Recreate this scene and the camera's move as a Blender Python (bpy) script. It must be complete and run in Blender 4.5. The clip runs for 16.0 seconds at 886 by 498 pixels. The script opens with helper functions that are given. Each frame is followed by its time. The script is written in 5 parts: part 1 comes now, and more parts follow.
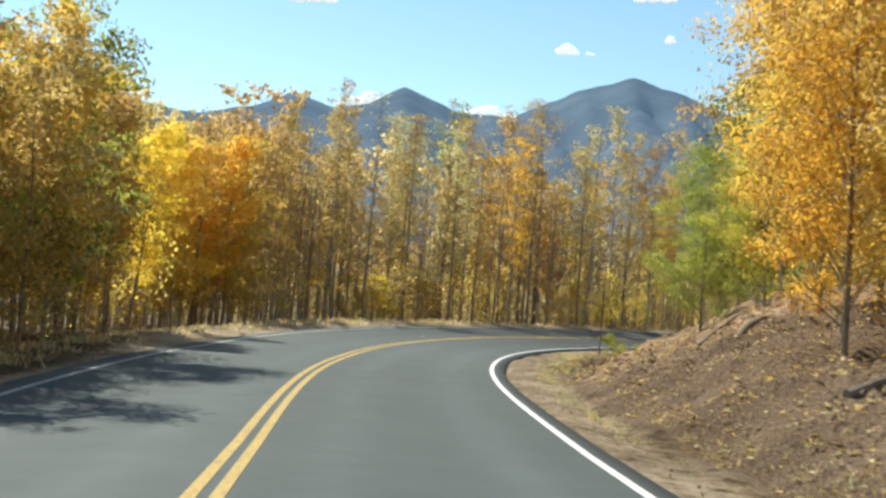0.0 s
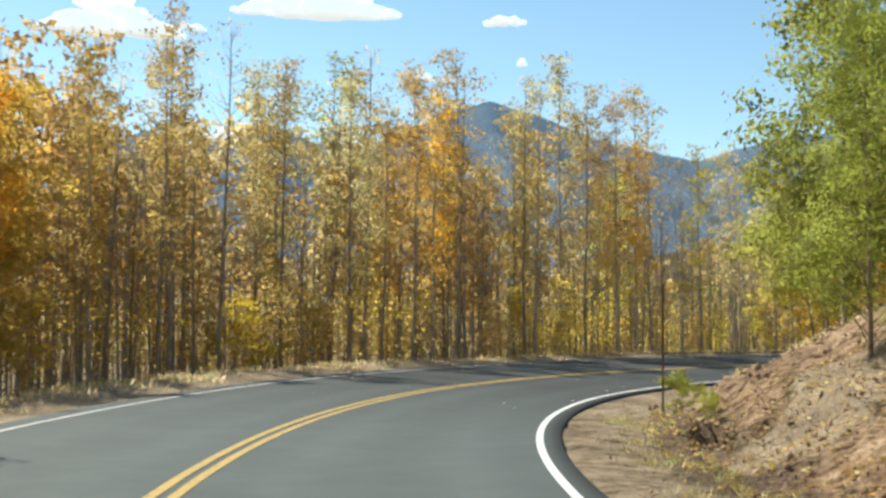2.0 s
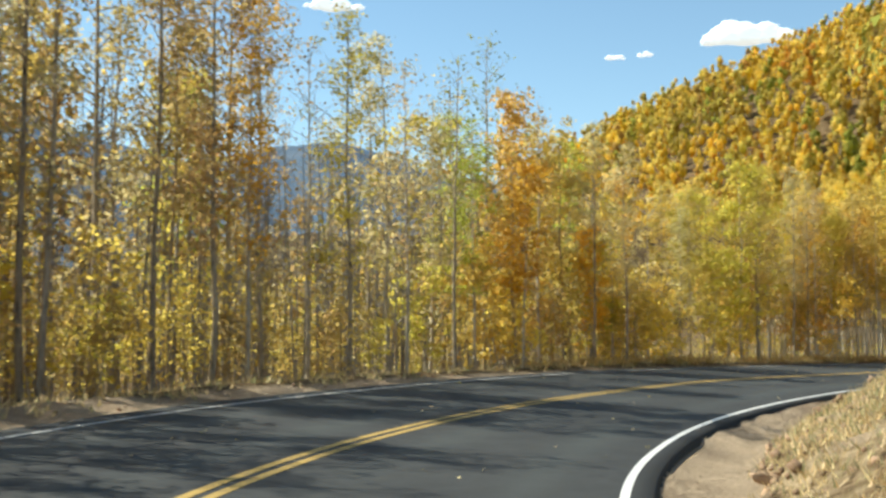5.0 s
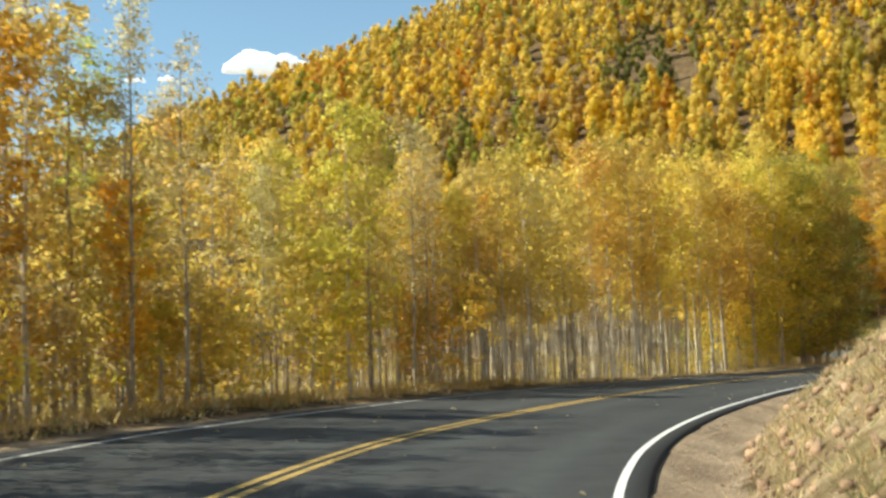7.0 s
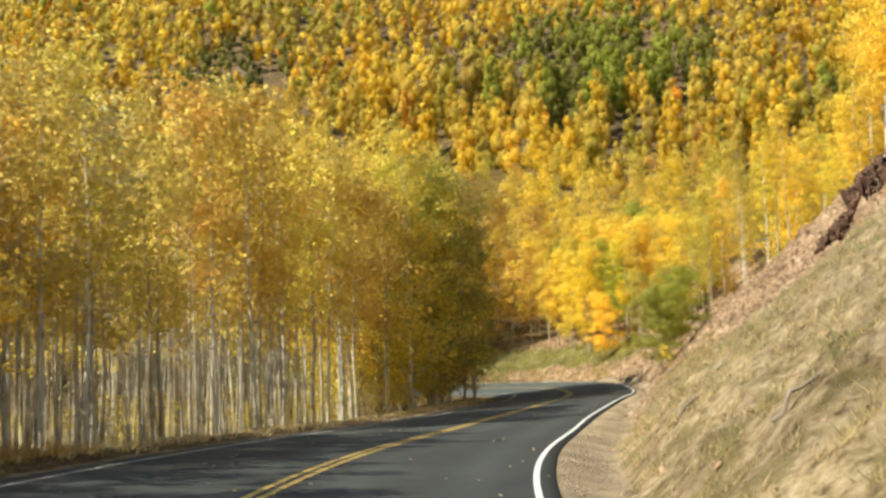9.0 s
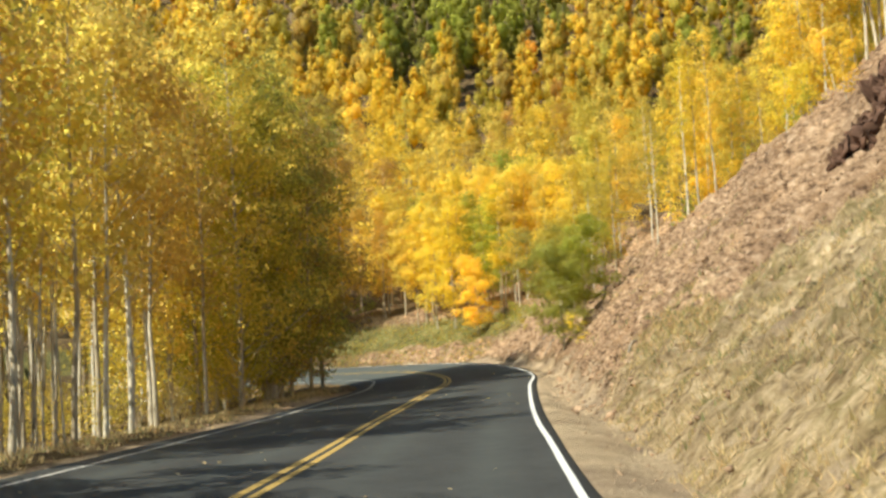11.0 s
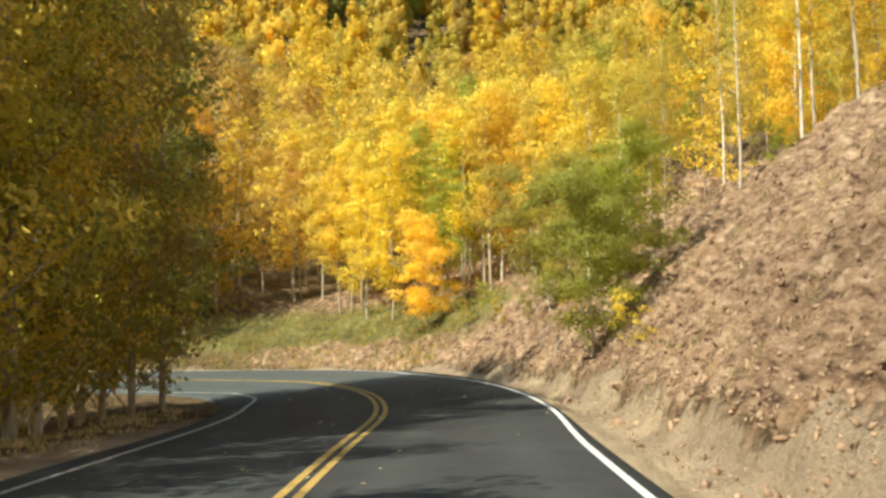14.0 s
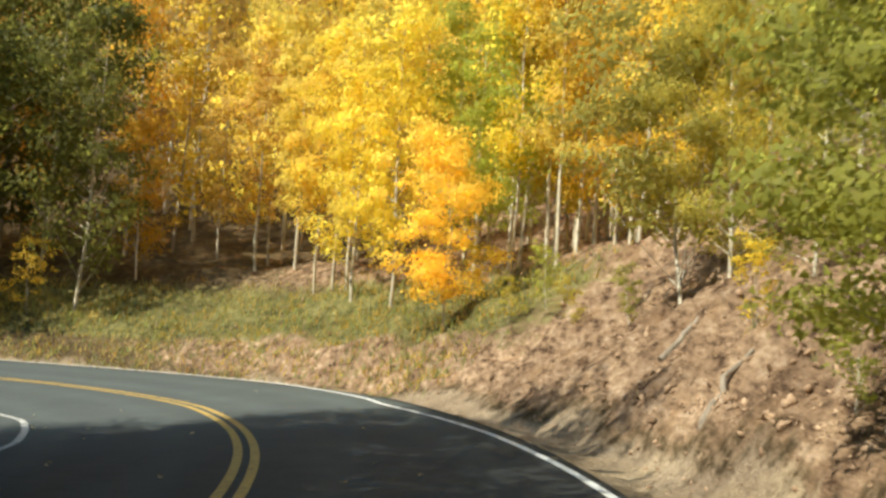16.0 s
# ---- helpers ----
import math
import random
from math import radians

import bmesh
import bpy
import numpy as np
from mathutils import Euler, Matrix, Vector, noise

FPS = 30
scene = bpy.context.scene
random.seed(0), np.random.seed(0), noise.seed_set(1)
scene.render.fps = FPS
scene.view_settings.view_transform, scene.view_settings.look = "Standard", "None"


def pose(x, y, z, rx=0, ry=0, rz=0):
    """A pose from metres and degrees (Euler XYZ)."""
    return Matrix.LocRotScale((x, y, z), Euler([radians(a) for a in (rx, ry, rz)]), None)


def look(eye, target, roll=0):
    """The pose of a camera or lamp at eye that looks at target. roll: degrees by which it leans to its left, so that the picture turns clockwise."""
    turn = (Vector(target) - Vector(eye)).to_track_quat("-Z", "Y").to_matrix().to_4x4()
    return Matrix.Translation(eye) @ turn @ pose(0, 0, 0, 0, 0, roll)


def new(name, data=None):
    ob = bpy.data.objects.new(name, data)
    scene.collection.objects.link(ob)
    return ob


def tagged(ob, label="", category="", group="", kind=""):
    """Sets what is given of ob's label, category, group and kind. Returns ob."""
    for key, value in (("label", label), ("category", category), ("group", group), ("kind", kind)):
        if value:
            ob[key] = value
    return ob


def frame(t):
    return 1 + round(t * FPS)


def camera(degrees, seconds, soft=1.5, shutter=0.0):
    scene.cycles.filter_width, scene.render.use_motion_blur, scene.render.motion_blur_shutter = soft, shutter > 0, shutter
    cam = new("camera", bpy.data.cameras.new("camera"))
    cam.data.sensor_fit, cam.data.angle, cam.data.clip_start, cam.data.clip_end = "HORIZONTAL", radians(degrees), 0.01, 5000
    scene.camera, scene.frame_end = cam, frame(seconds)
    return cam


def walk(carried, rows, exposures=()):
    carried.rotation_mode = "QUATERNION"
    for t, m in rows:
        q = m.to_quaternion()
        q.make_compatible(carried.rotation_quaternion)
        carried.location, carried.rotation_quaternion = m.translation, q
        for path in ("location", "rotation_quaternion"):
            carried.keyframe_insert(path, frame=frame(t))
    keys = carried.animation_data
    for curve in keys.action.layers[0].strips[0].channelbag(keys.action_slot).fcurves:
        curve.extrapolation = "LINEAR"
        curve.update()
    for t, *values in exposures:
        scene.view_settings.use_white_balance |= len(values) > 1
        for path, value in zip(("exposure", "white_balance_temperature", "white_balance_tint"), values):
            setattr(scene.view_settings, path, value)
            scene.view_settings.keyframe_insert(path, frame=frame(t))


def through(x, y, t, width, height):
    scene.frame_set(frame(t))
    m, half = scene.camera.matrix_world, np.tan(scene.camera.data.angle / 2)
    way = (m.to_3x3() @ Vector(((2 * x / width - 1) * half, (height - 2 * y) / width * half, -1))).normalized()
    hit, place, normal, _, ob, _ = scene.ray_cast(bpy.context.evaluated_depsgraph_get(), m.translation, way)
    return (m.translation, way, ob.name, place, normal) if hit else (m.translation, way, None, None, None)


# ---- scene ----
# ---- camera ----
cam = camera(40.45, 16.0, soft=2.8, shutter=0.2)
PATH = [
    (0.0, pose(0.000, 0.000, 1.383, 92.30, -4.18, -0.00)),
    (0.5, pose(-0.268, 4.762, 1.318, 93.50, -2.78, -0.45)),
    (1.0, pose(-0.590, 9.438, 1.250, 92.78, -1.76, -2.68)),
    (1.5, pose(-0.865, 13.972, 1.226, 93.00, -1.06, -4.03)),
    (2.0, pose(-0.897, 18.358, 1.249, 93.95, -0.44, -6.24)),
    (2.5, pose(-0.900, 22.606, 1.247, 93.86, -0.45, -9.72)),
    (3.0, pose(-0.543, 26.752, 1.250, 94.27, 0.07, -12.79)),
    (3.2, pose(-0.383, 28.389, 1.256, 94.52, 0.61, -14.17)),
    (5.3, pose(4.133, 43.774, 1.382, 94.32, 0.50, -33.34)),
    (5.5, pose(4.944, 45.137, 1.384, 94.42, 1.04, -35.63)),
    (6.0, pose(7.089, 48.488, 1.357, 94.67, 1.73, -41.19)),
    (6.5, pose(9.543, 51.590, 1.353, 95.14, 2.66, -46.73)),
    (7.0, pose(12.325, 54.433, 1.399, 95.08, 2.08, -52.45)),
    (7.5, pose(15.304, 57.096, 1.461, 95.17, 2.23, -58.15)),
    (8.0, pose(18.602, 59.438, 1.515, 95.34, 1.44, -63.85)),
    (8.5, pose(22.135, 61.516, 1.559, 94.67, 1.26, -68.97)),
    (9.0, pose(25.828, 63.344, 1.577, 96.02, 1.91, -72.93)),
    (9.5, pose(29.624, 64.919, 1.550, 96.60, 2.90, -76.14)),
    (10.0, pose(33.435, 66.214, 1.534, 96.05, 2.70, -78.86)),
    (10.2, pose(34.944, 66.685, 1.531, 95.95, 2.88, -79.56)),
    (12.3, pose(48.815, 69.988, 1.486, 93.73, 2.72, -82.56)),
    (12.5, pose(50.411, 70.239, 1.483, 93.88, 2.26, -82.81)),
    (13.0, pose(54.476, 70.826, 1.499, 94.73, 2.21, -83.07)),
    (13.5, pose(58.675, 71.385, 1.531, 95.35, 1.29, -83.69)),
    (14.0, pose(63.007, 71.899, 1.544, 94.87, 0.84, -84.37)),
    (14.5, pose(67.521, 72.335, 1.565, 94.98, 0.40, -84.73)),
    (15.0, pose(72.341, 72.725, 1.591, 95.65, -0.36, -84.77)),
    (15.5, pose(77.378, 73.032, 1.657, 95.54, -1.86, -83.85)),
    (16.0, pose(82.445, 73.299, 1.727, 95.07, -3.59, -82.16)),
]
walk(cam, PATH, [(0.0, 0.54, 6400, 2), (3.0, 0.56, 6400, 2), (6.0, 0.60, 6550, 2), (8.0, 0.60, 6850, 2), (14.0, 0.59, 6800, 2), (16.0, 0.59, 6600, 2)])

# the road: bend (1/m), rise and crossfall (m, -) along its centre line
START = (-0.8490, -4.0245, 0.0413)
S0, S1 = -40.0, 174.0
BEND_S = tuple(i * 6.0 - 4 for i in range(29))
BEND = (0.00427, 0.00190, 0.00082, -0.00222, -0.00878, -0.01468, -0.01975, -0.02427, -0.02567, -0.02524, -0.02462, -0.02404, -0.02208, -0.01604, -0.01178, -0.00833, -0.00880, -0.01168, -0.01000, 0.00419, -0.00339, -0.00129, -0.00070, -0.00468, 0.01831, 0.01842, 0.03891, 0.06507, 0.08517)
RISE_S = tuple(i * 16.0 - 4 for i in range(12))
RISE = (0.001, -0.179, -0.124, 0.037, 0.133, 0.281, 0.210, 0.135, 0.141, 0.279, 0.596, 0.626)
BANK = (-0.0101, -0.0228, -0.0071, 0.0305, 0.0560, 0.0508, 0.0481, 0.0160, -0.0244, -0.0391, -0.0880, -0.0749)

# ---- light ----
SUN_AZ = Vector((-0.68, 0.73, 0.0)).normalized()   # towards the sun, level
SUN_EL = radians(45.5)
world = bpy.data.worlds.new("sky")
scene.world = world
world.use_nodes = True
wn = world.node_tree
sky = wn.nodes.new("ShaderNodeTexSky")
sky.sky_type = "NISHITA"
sky.sun_disc = False
sky.sun_elevation = SUN_EL
sky.sun_rotation = math.atan2(SUN_AZ.x, SUN_AZ.y)
sky.altitude = 2600
sky.air_density = 1.2
sky.dust_density = 0.4
sky.ozone_density = 0.25
grade = wn.nodes.new("ShaderNodeHueSaturation")
grade.inputs["Hue"].default_value = 0.491
grade.inputs["Saturation"].default_value = 1.03
wn.links.new(sky.outputs[0], grade.inputs["Color"])
wn.links.new(grade.outputs[0], wn.nodes["Background"].inputs[0])
wn.nodes["Background"].inputs[1].default_value = 0.118
sun = new("sun", bpy.data.lights.new("sun", "SUN"))
sun.data.energy = 5.0
sun.data.angle = radians(0.55)
sun.data.color = (1.0, 0.94, 0.84)
sun.matrix_world = look((0, 0, 60), Vector((0, 0, 60)) - (SUN_AZ * math.cos(SUN_EL) + Vector((0, 0, math.sin(SUN_EL)))))

rng = np.random.default_rng(7)


# ---- materials ----
def material(name, rough=0.9, spec=0.2):
    m = bpy.data.materials.new(name)
    m.use_nodes = True
    b = m.node_tree.nodes["Principled BSDF"]
    b.inputs["Roughness"].default_value = rough
    b.inputs["Specular IOR Level"].default_value = spec
    return m, m.node_tree, b


def rgba(c):
    return (c[0], c[1], c[2], 1.0)


def noise_node(nt, scale, detail=4.0, coord=None, rough=0.55):
    n = nt.nodes.new("ShaderNodeTexNoise")
    n.inputs["Scale"].default_value = scale
    n.inputs["Detail"].default_value = detail
    n.inputs["Roughness"].default_value = rough
    if coord is not None:
        nt.links.new(coord, n.inputs["Vector"])
    return n.outputs["Fac"]


def ramp(nt, fac, stops):
    r = nt.nodes.new("ShaderNodeValToRGB")
    e = r.color_ramp.elements
    e[0].position, e[0].color = stops[0][0], rgba(stops[0][1])
    e[1].position, e[1].color = stops[-1][0], rgba(stops[-1][1])
    for p, c in stops[1:-1]:
        k = e.new(p)
        k.color = rgba(c)
    nt.links.new(fac, r.inputs[0])
    return r.outputs[0]


def mix(nt, fac, a, b, mode="MIX"):
    n = nt.nodes.new("ShaderNodeMix")
    n.data_type = "RGBA"
    n.blend_type = mode
    for v, s in ((fac, n.inputs[0]), (a, n.inputs[6]), (b, n.inputs[7])):
        if isinstance(v, (int, float)):
            s.default_value = v
        elif isinstance(v, tuple):
            s.default_value = rgba(v)
        else:
            nt.links.new(v, s)
    return n.outputs[2]


def bump(nt, bsdf, height, strength, distance):
    n = nt.nodes.new("ShaderNodeBump")
    n.inputs["Strength"].default_value = strength
    n.inputs["Distance"].default_value = distance
    nt.links.new(height, n.inputs["Height"])
    nt.links.new(n.outputs[0], bsdf.inputs["Normal"])


def place(nt):
    return nt.nodes.new("ShaderNodeNewGeometry").outputs["Position"]


def attribute(nt, name):
    n = nt.nodes.new("ShaderNodeAttribute")
    n.attribute_name = name
    return n


def two_scale(name, stops, big, fine, rough=0.9, depth=0.01, spec=0.2, strength=0.5, vary=False):
    m, nt, b = material(name, rough, spec)
    co = place(nt)
    f1, f2 = noise_node(nt, big, 5, co), noise_node(nt, fine, 6, co, 0.7)
    mx = nt.nodes.new("ShaderNodeMath")
    mx.operation = "MULTIPLY_ADD"
    mx.inputs[1].default_value = 0.5
    nt.links.new(f1, mx.inputs[0])
    hf = nt.nodes.new("ShaderNodeMath")
    hf.operation = "MULTIPLY"
    hf.inputs[1].default_value = 0.5
    nt.links.new(f2, hf.inputs[0])
    nt.links.new(hf.outputs[0], mx.inputs[2])
    col = ramp(nt, mx.outputs[0], stops)
    if vary:
        isl = nt.nodes.new("ShaderNodeNewGeometry").outputs["Random Per Island"]
        col = mix(nt, 1.0, col, ramp(nt, isl, [(0.0, (0.5, 0.46, 0.42)), (0.6, (0.85, 0.82, 0.78)), (1.0, (1.12, 1.08, 1.02))]), "MULTIPLY")
    nt.links.new(col, b.inputs["Base Color"])
    bump(nt, b, f2, strength, depth)
    return m


def asphalt_material():
    m, nt, b = material("asphalt", 0.85, 0.3)
    co = place(nt)
    grain = noise_node(nt, 90, 3, co, 0.8)
    base = ramp(nt, noise_node(nt, 0.35, 4, co), [(0.3, (0.026, 0.028, 0.028)), (0.7, (0.044, 0.047, 0.046))])
    base = mix(nt, 0.35, base, ramp(nt, grain, [(0.3, (0.02, 0.02, 0.02)), (0.75, (0.105, 0.105, 0.102))]))
    base = mix(nt, 1.0, base, ramp(nt, noise_node(nt, 2.6, 6, co, 0.7), [(0.3, (0.78, 0.78, 0.78)), (0.7, (1.2, 1.2, 1.2))]), "MULTIPLY")
    wear = attribute(nt, "wear")
    base = mix(nt, wear.outputs["Fac"], base, ramp(nt, noise_node(nt, 1.1, 6, co, 0.7), [(0.3, (0.088, 0.102, 0.096)), (0.7, (0.115, 0.132, 0.124))]))
    base = mix(nt, attribute(nt, "seal").outputs["Fac"], base, (0.022, 0.022, 0.021))
    nt.links.new(base, b.inputs["Base Color"])
    bump(nt, b, grain, 0.35, 0.004)
    return m


def paint_material(name, col, worn, keep):
    m, nt, b = material(name, 0.7, 0.3)
    co = place(nt)
    chips = ramp(nt, noise_node(nt, 14, 6, co, 0.75), [(keep - 0.06, (1, 1, 1)), (keep + 0.05, (0, 0, 0))])
    tone = mix(nt, noise_node(nt, 1.6, 3, co), col, tuple(c * 0.8 for c in col))
    nt.links.new(mix(nt, chips, worn, tone), b.inputs["Base Color"])
    return m


def leaf_material(name, source, through=0.71, spread=1.0, tufts=0.0):
    """Thin leaves that let light through; the hue comes from the tree, the spread from each leaf."""
    m, nt, b = material(name, 0.55, 0.25)
    out = nt.nodes["Material Output"]
    if source == "object":
        hue = nt.nodes.new("ShaderNodeObjectInfo").outputs["Color"]
    else:
        hue = attribute(nt, source).outputs["Color"]
    isl = nt.nodes.new("ShaderNodeNewGeometry").outputs["Random Per Island"]
    hsv = nt.nodes.new("ShaderNodeHueSaturation")
    for sock, lo, hi in (("Hue", 0.5 - 0.013 * spread, 0.5 + 0.015 * spread), ("Value", 1 - 0.2 * spread, 1 + 0.2 * spread)):
        mr = nt.nodes.new("ShaderNodeMapRange")
        mr.inputs[3].default_value, mr.inputs[4].default_value = lo, hi
        if sock == "Value":
            mm = nt.nodes.new("ShaderNodeMath")
            mm.operation = "FRACT"
            mul = nt.nodes.new("ShaderNodeMath")
            mul.operation = "MULTIPLY"
            mul.inputs[1].default_value = 17.3
            nt.links.new(isl, mul.inputs[0])
            nt.links.new(mul.outputs[0], mm.inputs[0])
            nt.links.new(mm.outputs[0], mr.inputs[0])
        else:
            nt.links.new(isl, mr.inputs[0])
        nt.links.new(mr.outputs[0], hsv.inputs[sock])
    nt.links.new(hue, hsv.inputs["Color"])
    nt.links.new(hsv.outputs[0], b.inputs["Base Color"])
    leafy = hsv.outputs[0]
    # one noise darkens the bump's hollows and lightens its tops
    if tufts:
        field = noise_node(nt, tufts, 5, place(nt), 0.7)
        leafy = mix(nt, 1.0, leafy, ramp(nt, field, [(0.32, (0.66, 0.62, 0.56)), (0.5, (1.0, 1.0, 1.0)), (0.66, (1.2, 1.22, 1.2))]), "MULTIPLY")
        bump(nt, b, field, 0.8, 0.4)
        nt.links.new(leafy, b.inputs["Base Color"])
    tr = nt.nodes.new("ShaderNodeBsdfTranslucent")
    thin = nt.nodes.new("ShaderNodeHueSaturation")
    thin.inputs["Value"].default_value = 1.15
    nt.links.new(leafy, thin.inputs["Color"])
    nt.links.new(thin.outputs[0], tr.inputs["Color"])
    mx = nt.nodes.new("ShaderNodeMixShader")
    mx.inputs[0].default_value = through
    nt.links.new(b.outputs[0], mx.inputs[1])
    nt.links.new(tr.outputs[0], mx.inputs[2])
    nt.links.new(mx.outputs[0], out.inputs["Surface"])
    return m


def bark_material():
    m, nt, b = material("aspen_bark", 0.85, 0.2)
    tc = nt.nodes.new("ShaderNodeTexCoord")
    mp = nt.nodes.new("ShaderNodeMapping")
    mp.inputs["Scale"].default_value = (5, 5, 1.4)
    nt.links.new(tc.outputs["Object"], mp.inputs[0])
    scars = ramp(nt, noise_node(nt, 1.6, 6, mp.outputs[0], 0.75), [(0.33, (0.05, 0.045, 0.035)), (0.44, (0.48, 0.45, 0.38)), (0.66, (0.78, 0.75, 0.67))])
    oi = nt.nodes.new("ShaderNodeObjectInfo").outputs["Random"]
    tone = ramp(nt, oi, [(0.0, (0.72, 0.64, 0.52)), (1.0, (1.12, 1.10, 1.04))])
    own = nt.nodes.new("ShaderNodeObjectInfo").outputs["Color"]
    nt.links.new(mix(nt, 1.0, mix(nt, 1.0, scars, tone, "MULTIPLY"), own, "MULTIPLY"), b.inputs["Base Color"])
    bump(nt, b, noise_node(nt, 3.0, 5, mp.outputs[0]), 0.5, 0.01)
    return m


def ground_material():
    """Forest floor, with gravel, dry grass, rubble, litter and green grass where the ground carries them."""
    m, nt, b = material("ground", 0.95, 0.1)
    co = place(nt)
    n1, n2, n3 = noise_node(nt, 0.5, 5, co), noise_node(nt, 4.0, 6, co, 0.7), noise_node(nt, 22, 5, co, 0.75)
    stretch = nt.nodes.new("ShaderNodeMapping")
    stretch.inputs["Scale"].default_value = (0.35, 1.3, 1.6)
    nt.links.new(co, stretch.inputs[0])
    furrow_shade = noise_node(nt, 3.4, 7, stretch.outputs[0], 0.72)
    patch = noise_node(nt, 0.85, 4, co, 0.6)
    col = ramp(nt, n2, [(0.3, (0.09, 0.066, 0.04)), (0.55, (0.24, 0.17, 0.09)), (0.75, (0.42, 0.30, 0.14))])
    kinds = (
        ("gravel", [(0.25, (0.26, 0.19, 0.125)), (0.5, (0.55, 0.43, 0.30)), (0.75, (0.76, 0.63, 0.47))], n3),
        ("litter", [(0.34, (0.085, 0.06, 0.043)), (0.5, (0.27, 0.185, 0.125)), (0.68, (0.52, 0.40, 0.285))], n3),
        # darkest stop paints undercut shade among the rubble's soil streaks
        ("rubble", [(0.37, (0.12, 0.072, 0.046)), (0.455, (0.37, 0.245, 0.155)), (0.54, (0.55, 0.375, 0.24)), (0.65, (0.76, 0.575, 0.41))], furrow_shade),
        ("straw", [(0.34, (0.17, 0.12, 0.065)), (0.48, (0.50, 0.38, 0.22)), (0.68, (0.78, 0.64, 0.43))], n2),
        ("sand", [(0.3, (0.38, 0.285, 0.18)), (0.5, (0.62, 0.49, 0.33)), (0.72, (0.78, 0.645, 0.46))], n3),
        ("green", [(0.3, (0.09, 0.095, 0.035)), (0.55, (0.28, 0.26, 0.10)), (0.78, (0.50, 0.43, 0.22))], n2),
    )
    for key, stops, field in kinds:
        a = attribute(nt, key).outputs["Fac"]
        ad = nt.nodes.new("ShaderNodeMath")
        ad.operation = "MULTIPLY_ADD"
        ad.inputs[1].default_value = 0.9
        nt.links.new(n2, ad.inputs[0])
        nt.links.new(a, ad.inputs[2])
        edge = ramp(nt, ad.outputs[0], [(0.78, (0, 0, 0)), (1.0, (1, 1, 1))])
        over = ramp(nt, field, stops)
        if key == "straw":
            over = mix(nt, ramp(nt, patch, [(0.52, (0, 0, 0)), (0.62, (0.75, 0.75, 0.75))]), over, ramp(nt, n3, [(0.3, (0.15, 0.12, 0.045)), (0.7, (0.40, 0.33, 0.15))]))
            over = mix(nt, ramp(nt, patch, [(0.34, (0.8, 0.8, 0.8)), (0.42, (0, 0, 0))]), over, ramp(nt, n3, [(0.3, (0.40, 0.29, 0.19)), (0.7, (0.74, 0.60, 0.43))]))
        if key == "rubble":
            over = mix(nt, ramp(nt, patch, [(0.55, (0, 0, 0)), (0.66, (0.6, 0.6, 0.6))]), over, ramp(nt, n3, [(0.3, (0.36, 0.20, 0.10)), (0.7, (0.62, 0.42, 0.25))]))
        col = mix(nt, edge, col, over)
    tone = ramp(nt, n1, [(0.32, (0.62, 0.58, 0.55)), (0.68, (1.14, 1.11, 1.06))])
    nt.links.new(mix(nt, 1.0, col, tone, "MULTIPLY"), b.inputs["Base Color"])
    h = nt.nodes.new("ShaderNodeMath")
    h.operation = "MULTIPLY_ADD"
    h.inputs[1].default_value = 3.0
    nt.links.new(n2, h.inputs[0])
    nt.links.new(n3, h.inputs[2])
    bump(nt, b, h.outputs[0], 0.9, 0.1)
    return m


ASPHALT = asphalt_material()
WHITE = paint_material("white_line_paint", (0.78, 0.77, 0.73), (0.12, 0.12, 0.115), 0.66)
WORN_WHITE = paint_material("worn_white_line_paint", (0.62, 0.60, 0.55), (0.12, 0.12, 0.115), 0.55)
YELLOW = paint_material("yellow_line_paint", (0.54, 0.36, 0.10), (0.14, 0.12, 0.08), 0.585)
GROUND = ground_material()
BARK = bark_material()
TWIG = two_scale("grey_twig_bark", [(0.3, (0.20, 0.18, 0.165)), (0.7, (0.48, 0.45, 0.42))], 2, 12)
LEAF = leaf_material("aspen_leaf", "object", 0.71, 0.4)
FAR_LEAF = leaf_material("woods_leaf", "tint", 0.71, 0.4)
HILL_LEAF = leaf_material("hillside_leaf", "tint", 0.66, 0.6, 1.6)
BLADE = leaf_material("grass_blade", "tint")
RED_ROCK = two_scale("dark_red_rock", [(0.3, (0.035, 0.02, 0.014)), (0.5, (0.11, 0.06, 0.04)), (0.72, (0.26, 0.15, 0.10))], 1.5, 7, 0.95, 0.05)
ROCK = two_scale("pinkish_brown_rock", [(0.3, (0.16, 0.105, 0.07)), (0.5, (0.42, 0.29, 0.19)), (0.72, (0.60, 0.45, 0.315))], 1.2, 9, 0.95, 0.03, vary=True)
RUST = two_scale("rusty_steel", [(0.3, (0.10, 0.055, 0.03)), (0.7, (0.26, 0.15, 0.08))], 3, 30, 0.7, 0.002)
SNAG = two_scale("weathered_wood", [(0.3, (0.12, 0.09, 0.06)), (0.7, (0.38, 0.32, 0.25))], 2, 20, 0.9, 0.01)


